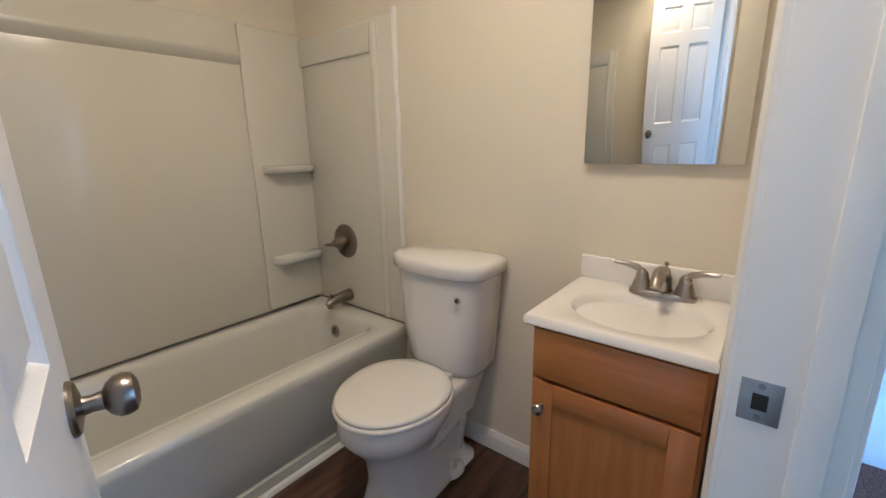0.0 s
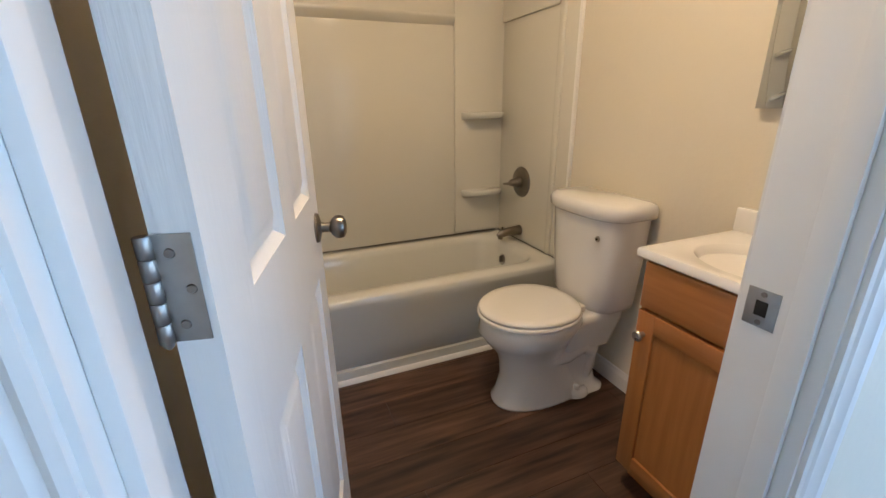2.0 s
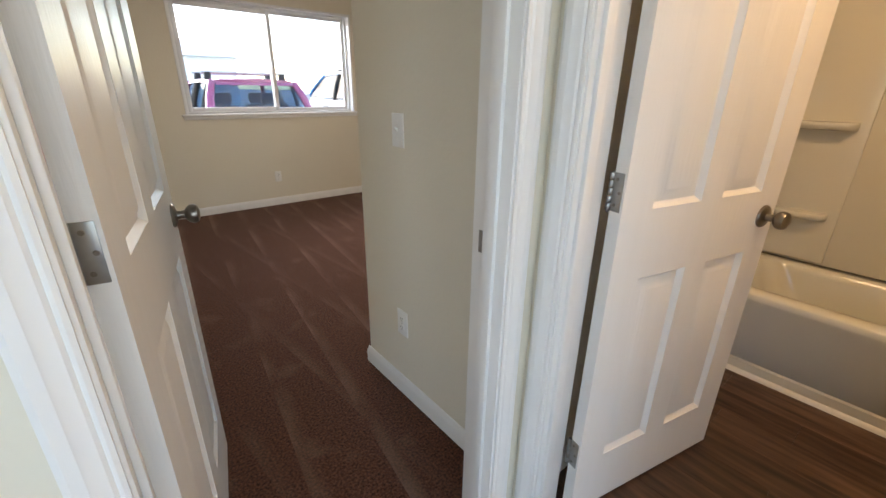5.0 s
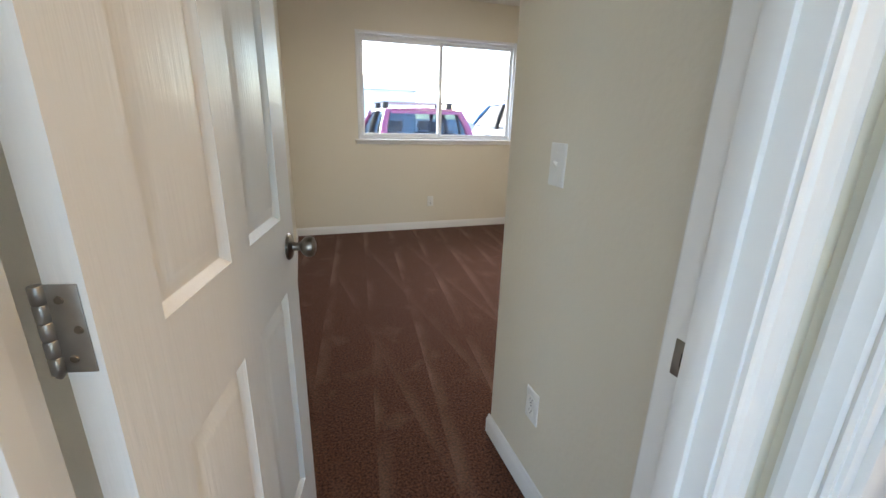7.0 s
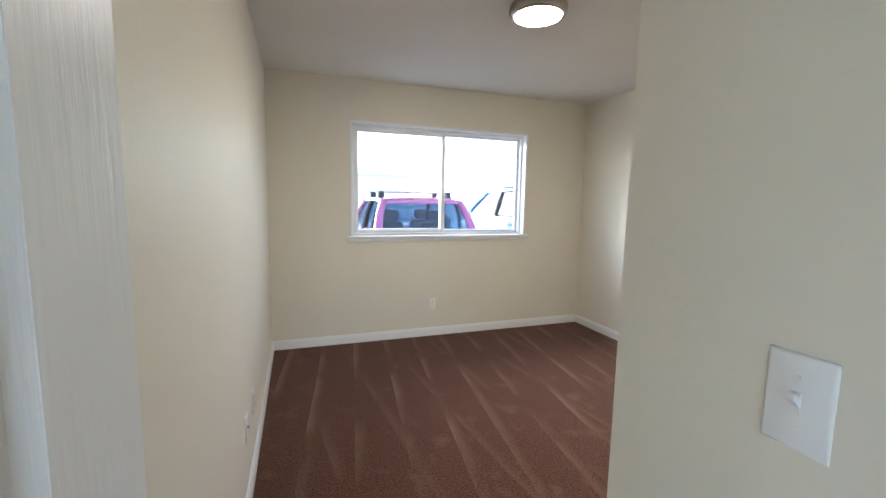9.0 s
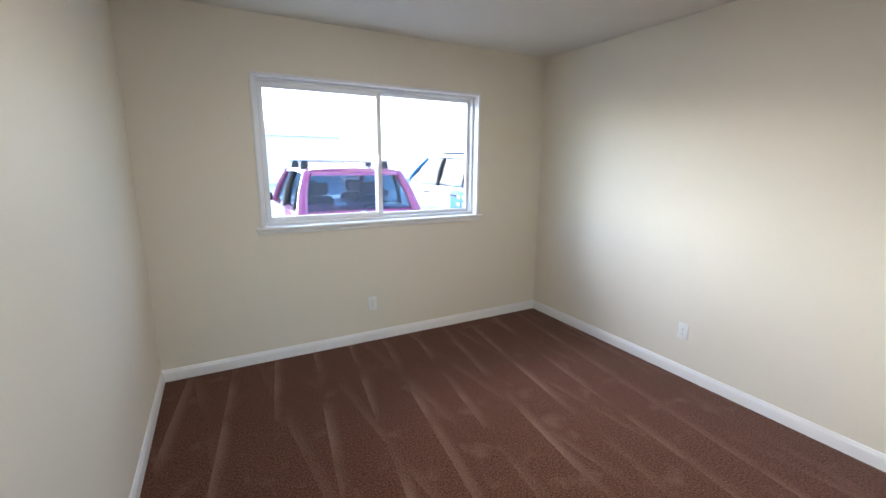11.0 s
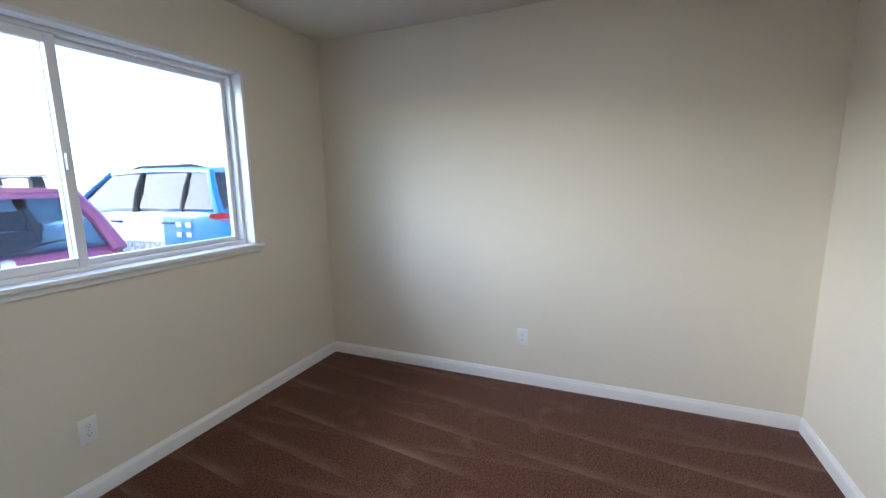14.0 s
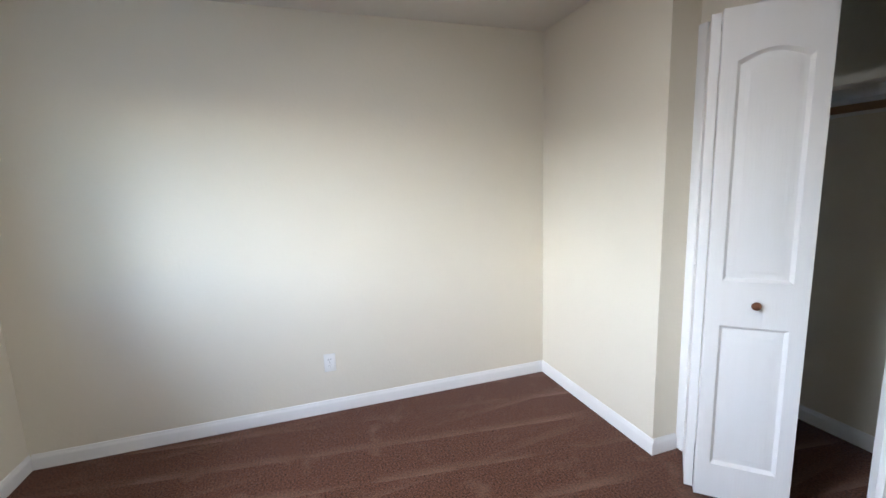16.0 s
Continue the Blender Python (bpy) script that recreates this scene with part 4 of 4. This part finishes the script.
def bifold_leaf(name, parent, m, knob=False):
    ob = new(name)
    ob.parent = parent
    ob.matrix_local = m
    bm = bmesh.new()
    st = 0.052
    rows = ((0.17, 0.79), (0.975, 1.81))
    z0 = 0.015
    box(bm, 0, st, -LT, 0, z0, LH)
    box(bm, LW - st, LW, -LT, 0, z0, LH)
    box(bm, st, LW - st, -LT, 0, z0, rows[0][0])
    box(bm, st, LW - st, -LT, 0, rows[0][1], rows[1][0])
    # top rail with an arched lower edge
    low, arc = rows[1][1], 0.035
    pts = [(LW - st, LH), (st, LH)] + [(st + (LW - 2 * st) * i / 8, low + arc * math.sin(math.pi * i / 8)) for i in range(9)]
    loft(bm, [[(px, py, pz) for px, pz in pts] for py in (-LT, 0)])
    me = finish(bm, "leaf", DOOR, 35)
    lf = new("leaf_board", me)
    lf.parent = ob
    for k, (a, b) in enumerate(rows):
        pn = new("panel", finish(raised_panel(st, LW - st, a, b, LT, 0.035 if k else 0.0), "panel", DOOR, 35))
        pn.parent = ob
    if knob:
        bm = bmesh.new()
        lathe(bm, [(0.007, 0), (0.006, 0.008), (0.013, 0.014), (0.017, 0.02), (0.015, 0.026), (0.004, 0.029)], (LW / 2, -LT, 0.885), (0, -1, 0), 20)
        part("knob", bm, COPPER, ob, "round antique copper knob")
    return ob


def bifold(label, x_pivot, way, ang):
    """A pair of leaves, folded out by ang degrees from the closed line; way: 1 opens from the left."""
    pair = thing("bifold_door", label, "closet door", pose(x_pivot, CY + 0.05, 0), "closet bifold doors")
    a = radians(ang)
    if way > 0:
        bifold_leaf("leaf", pair, pose(0, 0, 0, 0, 0, -ang), False)
        bifold_leaf("leaf", pair, pose(LW * math.cos(a) + 0.006, -LW * math.sin(a) - 0.004, 0, 0, 0, ang), True)
    else:
        bifold_leaf("leaf", pair, pose(-LW * math.cos(a), -LW * math.sin(a), 0, 0, 0, ang), False)
        bifold_leaf("leaf", pair, pose(-2 * LW * math.cos(a) - 0.006, 0.002, 0, 0, 0, -ang), True)
    bm = bmesh.new()
    lathe(bm, [(0.006, 0.0), (0.006, 0.02)], (way * 0.015, -0.016, 0.0), seg=12)
    box(bm, min(0, way * 0.05), max(0, way * 0.05), -0.03, 0.0, 0.0, 0.004)
    part("floor_pivot", bm, DARKN, pair)
    return pair


bifold("white arched-panel bifold closet door standing half folded", CX0 + 0.01, 1, 47)
bifold("white arched-panel bifold closet door folded towards the entry", CX1 - 0.01, -1, 46)
ob = thing("door_track", "white metal bifold track under the closet header", "door track")
part("channel", boxes((CX0 + 0.002, CX1 - 0.002, CY + 0.032, CY + 0.036, 2.022, 2.041), (CX0 + 0.002, CX1 - 0.002, CY + 0.06, CY + 0.064, 2.022, 2.041), (CX0 + 0.002, CX1 - 0.002, CY + 0.036, CY + 0.06, 2.037, 2.041)), STEEL, ob)
ob = thing("closet_rod", "brown wooden closet hanging rod", "closet rod")
bm = bmesh.new()
tube(bm, [(CX0 - 0.018, -0.46, 1.66), (XH0 - 0.002, -0.46, 1.66)], 0.017, 16)
part("rod", bm, RODM, ob)
ob = thing("closet_shelf", "painted wooden shelf above the closet rod", "shelf")
bm = bmesh.new()
box(bm, CX0 - 0.018, XH0 - 0.002, -0.50, YD0 - 0.002, 1.74, 1.758, 0.001)
part("board", bm, TRIM, ob)
part("cleat", boxes((CX0 - 0.018, XH0 - 0.002, YD0 - 0.021, YD0 - 0.001, 1.66, 1.739)), TRIM, ob)

# ---- outside ----
GZ = -0.2
structure("ground", boxes((-400, 400, -400, YS - 0.15, GZ - 0.3, GZ), (-400, XW - 0.12, YS - 0.15, 400, GZ - 0.3, GZ), (2.62, 400, YS - 0.15, 400, GZ - 0.3, GZ), (XW - 0.12, 2.62, 2.52, 400, GZ - 0.3, GZ)), ASPH, "grey asphalt parking ground", "ground")


def wheel(parent, x, y, r, w, side):
    bm = bmesh.new()
    lathe(bm, [(r * 0.62, 0), (r * 0.9, 0.0), (r * 0.98, 0.02), (r, 0.05), (r, w - 0.05), (r * 0.98, w - 0.02), (r * 0.9, w), (r * 0.62, w)], (x, y, GZ + r), (side, 0, 0), 32)
    ty = part("wheel", bm, RUBBER, parent)
    bm = bmesh.new()
    lathe(bm, [(r * 0.62, w - 0.03), (r * 0.6, w - 0.012), (r * 0.25, w - 0.03), (r * 0.12, w - 0.012), (0.01, w - 0.01)], (x, y, GZ + r), (side, 0, 0), 24)
    part("rim", bm, ALLOY, ty)


def car_ring(cx, y, half, z0, zs, hs, zt, ht):
    """A cross-section: sill, shoulder and roof half widths and heights."""
    r = []
    side = [(half * 0.90, z0), (half * 0.985, z0 + 0.10), (half, (z0 + zs) / 2), (hs, zs), ((hs + ht) / 2 + 0.015, (zs + zt) / 2 + 0.01), (ht, zt - 0.05), (ht - 0.07, zt - 0.008), (ht * 0.45, zt)]
    for px, pz in side:
        r.append((cx + px, y, GZ + pz))
    for px, pz in side[::-1]:
        r.append((cx - px, y, GZ + pz))
    return r


def pane_strip(points, out, th=0.008):
    """A thin glass sheet with the given corners, pushed out along a direction."""
    bm = bmesh.new()
    o = Vector(out)
    loft(bm, [[Vector(p) + o * k for p in points] for k in (-th, th)])
    return bm


# small magenta hatchback, its tail to the window
def cabin(car, paint, mid, y0, rear, front, hips, tops, zs, zt, pillar=0.045, glass=None):
    """Roof, pillars, panes and seats over a lower body; rear and front: (foot, head) distances ahead of y0; hips, tops: half widths."""
    (rf, rh), (ff, fh) = rear, front
    glass = glass or CARGLASS
    bm = bmesh.new()
    n = 7
    rings = []
    for i in range(n):
        u = i / (n - 1)
        yy = y0 - rh - (fh - rh) * u
        crown = 0.05 * math.sin(math.pi * (0.12 + 0.76 * u))
        w = tops + 0.02
        prof = [(-w, -0.055), (-w * 0.97, -0.015), (-w * 0.8, 0.012), (0, 0.03), (w * 0.8, 0.012), (w * 0.97, -0.015), (w, -0.055), (w * 0.9, -0.06), (0, -0.03), (-w * 0.9, -0.06)]
        rings.append([(mid + px, yy, GZ + zt - 0.03 + crown + pz) for px, pz in prof])
    loft(bm, rings)
    part("roof", bm, paint, car, smooth=60)
    um = 0.52

    def foot(s, u):
        return Vector((mid + s * hips, y0 - rf - (ff - rf) * u, GZ + zs))

    def head(s, u):
        along = rh + (fh - rh) * u if u < 0.1 or u > 0.9 else min(max(rf + (ff - rf) * u - 0.05, rh), fh)
        return Vector((mid + s * tops, y0 - along, GZ + zt - 0.06))
    for s in (-1, 1):
        for u, r in ((0.0, pillar * 1.25), (0.22, pillar * 0.6), (um, pillar), (1.0, pillar)):
            bm = bmesh.new()
            a, b = foot(s, u), head(s, u)
            tube(bm, [a - Vector((0, 0, 0.05)), a.lerp(b, 0.5) + Vector((s * 0.02, 0, 0)), b + Vector((0, 0, 0.015))], [r * 1.25, r, r * 0.9], 10)
            part("pillar", bm, paint if u in (0.0, 1.0) else RUBBER, car)
        for u0, u1 in ((0.03, 0.21), (0.235, um - 0.02), (um + 0.02, 0.97)):
            g = part("side_glass", pane_strip([foot(s, u0), foot(s, u1), head(s, u1), head(s, u0)], (s, 0, 0.2), 0.004), glass, car)
            g.visible_shadow = False
        for u in (0.36, 0.66):
            seat = bmesh.new()
            q = foot(s, u)
            loft(seat, [rrect(mid + s * hips * 0.48 - 0.22, mid + s * hips * 0.48 + 0.22, q.y - 0.08, q.y + 0.08, GZ + zs - 0.1, 0.05), rrect(mid + s * hips * 0.48 - 0.2, mid + s * hips * 0.48 + 0.2, q.y - 0.03, q.y + 0.1, GZ + zs + 0.06, 0.05), rrect(mid + s * hips * 0.48 - 0.15, mid + s * hips * 0.48 + 0.15, q.y + 0.0, q.y + 0.1, GZ + zs + 0.11, 0.04)])
            back = part("seat_back", seat, FABRIC, car, smooth=60)
            hr = bmesh.new()
            loft(hr, [rrect(mid + s * hips * 0.48 - 0.1, mid + s * hips * 0.48 + 0.1, q.y + 0.01, q.y + 0.09, GZ + zs + 0.125, 0.035), rrect(mid + s * hips * 0.48 - 0.13, mid + s * hips * 0.48 + 0.13, q.y - 0.005, q.y + 0.1, GZ + zs + 0.2, 0.045), rrect(mid + s * hips * 0.48 - 0.11, mid + s * hips * 0.48 + 0.11, q.y + 0.01, q.y + 0.1, GZ + zs + 0.29, 0.04)])
            part("headrest", hr, FABRIC, back, smooth=60)
    for name, u in (("rear_glass", 0.0), ("windscreen", 1.0)):
        k = 0.93
        c0, c1 = foot(0, u), head(0, u)
        a0, a1, b0, b1 = (c0.lerp(foot(-1, u), k), c0.lerp(foot(1, u), k), c1.lerp(head(-1, u), k), c1.lerp(head(1, u), k))
        g = part(name, pane_strip([a0, a1, b1, b0], (0, 0.85 if u == 0 else -0.7, 0.5), 0.004), glass, car)
        g.visible_shadow = False


cx, yr = -0.98, -6.0
hb = thing("hatchback_car", "parked magenta hatchback with roof bars", "car")
bm = bmesh.new()
loft(bm, [car_ring(cx, yr + 0.03, 0.70, 0.30, 0.72, 0.70, 0.80, 0.62), car_ring(cx, yr - 0.03, 0.79, 0.22, 0.88, 0.76, 1.03, 0.70), car_ring(cx, yr - 0.12, 0.81, 0.2, 0.98, 0.79, 1.085, 0.735), car_ring(cx, yr - 0.7, 0.815, 0.2, 1.0, 0.80, 1.085, 0.76),
          car_ring(cx, yr - 1.5, 0.815, 0.2, 0.99, 0.80, 1.08, 0.76), car_ring(cx, yr - 2.45, 0.81, 0.2, 0.96, 0.78, 1.05, 0.74), car_ring(cx, yr - 2.75, 0.80, 0.2, 0.93, 0.76, 0.99, 0.68), car_ring(cx, yr - 3.3, 0.76, 0.22, 0.80, 0.70, 0.86, 0.6), car_ring(cx, yr - 3.5, 0.6, 0.3, 0.6, 0.55, 0.66, 0.45)])
part("body", bm, PINK, hb, smooth=70)
zz = GZ
cabin(hb, PINK, cx, yr, (0.06, 0.36), (2.5, 1.95), 0.72, 0.59, 1.07, 1.55)
zz = GZ + 0.075
bm = bmesh.new()
loft(bm, [[(cx - 0.56, yr - 0.44, zz + 1.43), (cx + 0.56, yr - 0.44, zz + 1.43), (cx + 0.55, yr - 0.27, zz + 1.40), (cx - 0.55, yr - 0.27, zz + 1.40)], [(cx - 0.55, yr - 0.46, zz + 1.47), (cx + 0.55, yr - 0.46, zz + 1.47), (cx + 0.54, yr - 0.28, zz + 1.425), (cx - 0.54, yr - 0.28, zz + 1.425)]])
part("roof_spoiler", bm, PINK, hb)
bm = bmesh.new()
tube(bm, [(cx - 0.03, yr - 0.10, zz + 1.02), (cx - 0.2, yr - 0.125, zz + 1.05), (cx - 0.38, yr - 0.15, zz + 1.07)], [0.014, 0.011, 0.007], 8)
part("rear_wiper", bm, RUBBER, hb)
for s in (-1, 1):
    bm = bmesh.new()
    box(bm, *sorted((cx + s * 0.72, cx + s * 0.775)), yr - 0.12, yr - 0.045, zz + 0.72, zz + 0.92, 0.012)
    part("tail_light", bm, REDL, hb, "red tail light")
    bm = bmesh.new()
    loft(bm, [oval(cx + s * 0.93, yr - 1.95, 0.10, 0.05, zz + 0.98, 16), oval(cx + s * 0.94, yr - 1.95, 0.12, 0.07, zz + 1.03, 16), oval(cx + s * 0.94, yr - 1.95, 0.11, 0.06, zz + 1.10, 16)])
    part("wing_mirror", bm, RUBBER, hb)
    for yy in (yr - 0.62, yr - 2.85):
        wheel(hb, cx + s * 0.62, yy, 0.29, 0.19, s)
bm = bmesh.new()
lathe(bm, [(0.055, 0.0), (0.055, 0.006), (0.04, 0.012), (0.01, 0.014)], (cx, yr - 0.035, zz + 0.93), (0, 1, 0.25), 24)
part("round_badge", bm, ALLOY, hb, "plain round silver badge")
for yy in (yr - 0.75, yr - 1.45):
    bm = bmesh.new()
    tube(bm, [(cx - 0.62, yy, zz + 1.575), (cx + 0.62, yy, zz + 1.575)], 0.02, 10)
    bar = part("roof_bar", bm, ALLOY, hb, "silver aero roof bar")
    for s in (-1, 1):
        bm = bmesh.new()
        loft(bm, [rrect(*sorted((cx + s * 0.50, cx + s * 0.60)), yy - 0.05, yy + 0.05, zz + 1.42, 0.015), rrect(*sorted((cx + s * 0.50, cx + s * 0.585)), yy - 0.045, yy + 0.045, zz + 1.54, 0.015), rrect(*sorted((cx + s * 0.50, cx + s * 0.575)), yy - 0.035, yy + 0.035, zz + 1.575, 0.015)])
        part("bar_foot", bm, RUBBER, bar)

# white and blue SUV beside it, tail to the house
sx, sy = -3.80, -6.0
suv = thing("suv_car", "parked white SUV with a bright blue rear wrap", "car")


def suv_ring(y, *a):
    return car_ring(sx, y, *a)


rear = [suv_ring(sy + 0.02, 0.80, 0.45, 0.85, 0.80, 0.98, 0.74), suv_ring(sy - 0.06, 0.90, 0.3, 1.05, 0.87, 1.2, 0.80), suv_ring(sy - 0.3, 0.92, 0.28, 1.16, 0.905, 1.29, 0.84), suv_ring(sy - 0.7, 0.925, 0.28, 1.18, 0.91, 1.29, 0.85), suv_ring(sy - 1.25, 0.925, 0.28, 1.17, 0.91, 1.28, 0.86)]
fore = [rear[-1], suv_ring(sy - 2.4, 0.92, 0.28, 1.15, 0.90, 1.26, 0.84), suv_ring(sy - 3.2, 0.91, 0.28, 1.08, 0.88, 1.19, 0.8), suv_ring(sy - 3.6, 0.91, 0.28, 1.02, 0.87, 1.1, 0.78), suv_ring(sy - 4.3, 0.88, 0.3, 0.94, 0.82, 1.0, 0.7), suv_ring(sy - 4.6, 0.75, 0.4, 0.7, 0.68, 0.78, 0.58)]
cabin(suv, BLUE, sx, sy, (0.32, 0.55), (3.2, 2.45), 0.865, 0.745, 1.27, 1.76, 0.036, SMOKED)
bm = bmesh.new()
loft(bm, rear)
part("rear_body", bm, BLUE, suv, "bright blue wrapped rear body", smooth=70)
bm = bmesh.new()
loft(bm, fore)
part("front_body", bm, WHITE, suv, "white front body", smooth=70)
for s in (-1, 1):
    def g(px, py, pz):
        return (sx + s * px, sy + py, GZ + pz)
    for yy in (-1.15, -2.15):
        bm = bmesh.new()
        tube(bm, [g(0.905, yy + 0.10, 1.10), g(0.945, yy + 0.07, 1.105), g(0.945, yy - 0.07, 1.105), g(0.905, yy - 0.10, 1.10)], 0.013, 8)
        part("door_handle", bm, RUBBER, suv)
    bm = bmesh.new()
    loft(bm, [[g(0.80, 0.03, 1.13), g(0.91, -0.10, 1.13), g(0.935, -0.42, 1.18), g(0.93, -0.40, 1.23), g(0.90, -0.08, 1.24), g(0.79, 0.03, 1.21)], [g(0.72, 0.01, 1.13), g(0.86, -0.10, 1.13), g(0.88, -0.40, 1.18), g(0.88, -0.40, 1.23), g(0.86, -0.08, 1.24), g(0.72, 0.0, 1.21)]])
    part("tail_light", bm, REDL, suv, "red tail light")
    bm = bmesh.new()
    loft(bm, [oval(sx + s * 1.03, sy - 2.95, 0.11, 0.05, GZ + 1.18, 16), oval(sx + s * 1.04, sy - 2.95, 0.13, 0.08, GZ + 1.25, 16), oval(sx + s * 1.04, sy - 2.95, 0.12, 0.06, GZ + 1.33, 16)])
    part("wing_mirror", bm, WHITE, suv)
    for yy in (-1.05, -3.75):
        wheel(suv, sx + s * 0.72, sy + yy, 0.36, 0.22, s)
        bm = bmesh.new()
        pts = [g(0.935, yy + 0.43 * math.cos(radians(a)), 0.36 + 0.43 * math.sin(radians(a))) for a in range(0, 181, 15)]
        tube(bm, pts, 0.035, 8)
        part("wheel_arch", bm, RUBBER, suv, "black plastic wheel arch")
    bm = bmesh.new()
    tube(bm, [g(0.62, -0.65, 1.735), g(0.63, -1.0, 1.80), g(0.63, -2.0, 1.80), g(0.61, -2.35, 1.735)], 0.018, 8)
    part("roof_rail", bm, RUBBER, suv)
word = bpy.data.curves.new("lettering", "FONT")
word.body, word.size, word.extrude = "PROPERTY", 0.24, 0.002
lt = new("lettering", word)
dg = bpy.context.evaluated_depsgraph_get()
letters = new("door_lettering", bpy.data.meshes.new_from_object(lt.evaluated_get(dg)))
bpy.data.objects.remove(lt)
letters.data.materials.clear()
letters.data.materials.append(INK)
letters.parent = suv
letters.matrix_local = Matrix(((0, 0, 1, sx + 0.931), (1, 0, 0, sy - 2.45), (0, 1, 0, GZ + 0.70), (0, 0, 0, 1)))
for k in range(2):
    for j in range(2):
        bm = bmesh.new()
        box(bm, sx + 0.926, sx + 0.932, sy - 1.0 + 0.17 * k, sy - 0.91 + 0.17 * k, GZ + 1.06 - 0.12 * j, GZ + 1.12 - 0.12 * j, 0.002)
        part("decal_mark", bm, WHITE, suv, "small white decal mark")

# red car further along and low buildings far off
rc = thing("red_car", "red parked car beyond the hatchback", "car")
bm = bmesh.new()
loft(bm, [car_ring(1.6, -9.0 - k, *a) for k, a in ((0, (0.7, 0.35, 0.75, 0.7, 0.85, 0.6)), (0.15, (0.85, 0.25, 0.9, 0.82, 1.0, 0.7)), (0.9, (0.88, 0.2, 0.95, 0.84, 1.4, 0.58)), (2.2, (0.88, 0.2, 0.95, 0.84, 1.42, 0.58)), (3.2, (0.86, 0.2, 0.9, 0.8, 0.98, 0.7)), (4.2, (0.7, 0.3, 0.7, 0.65, 0.78, 0.55)))])
part("body", bm, REDL, rc, smooth=70)
part("rear_glass", pane_strip([(1.05, -9.3, GZ + 1.04), (2.15, -9.3, GZ + 1.04), (2.05, -9.75, GZ + 1.34), (1.15, -9.75, GZ + 1.34)], (0, 0.6, 0.6), 0.03), TINT, rc)
for s in (-1, 1):
    for yy in (-9.8, -12.3):
        wheel(rc, 1.6 + s * 0.68, yy, 0.31, 0.2, s)


def bungalow(x0, x1, y, z1, ridge, label):
    h = thing("apartment_building", label, "building")
    d = 9.0
    bm = bmesh.new()
    box(bm, x0, x1, y - d, y, GZ, z1)
    part("wall", bm, STUCCO, h)
    bm = bmesh.new()
    loft(bm, [[(xx, y + 0.6, z1 + 0.002), (xx, y - d / 2, ridge), (xx, y - d - 0.6, z1 + 0.002)] for xx in (x0 - 0.5, x1 + 0.5)])
    part("roof", bm, ROOF, h)
    n = int((x1 - x0) / 4)
    for i in range(n):
        xc = x0 + 2 + i * 4
        w = part("window", boxes((xc - 0.7, xc + 0.7, y + 0.002, y + 0.04, GZ + 1.1, GZ + 2.2), bevel=0.01), VINYL, h)
        part("pane", boxes((xc - 0.62, xc - 0.03, y + 0.042, y + 0.05, GZ + 1.18, GZ + 2.12), (xc + 0.03, xc + 0.62, y + 0.042, y + 0.05, GZ + 1.18, GZ + 2.12)), ALLOY, w)
    return h


bungalow(-8, 10, -34, 3.2, 4.6, "pale low apartment building across the parking area")
bungalow(13, 31, -38, 3.0, 4.4, "pale low building further along the parking area")
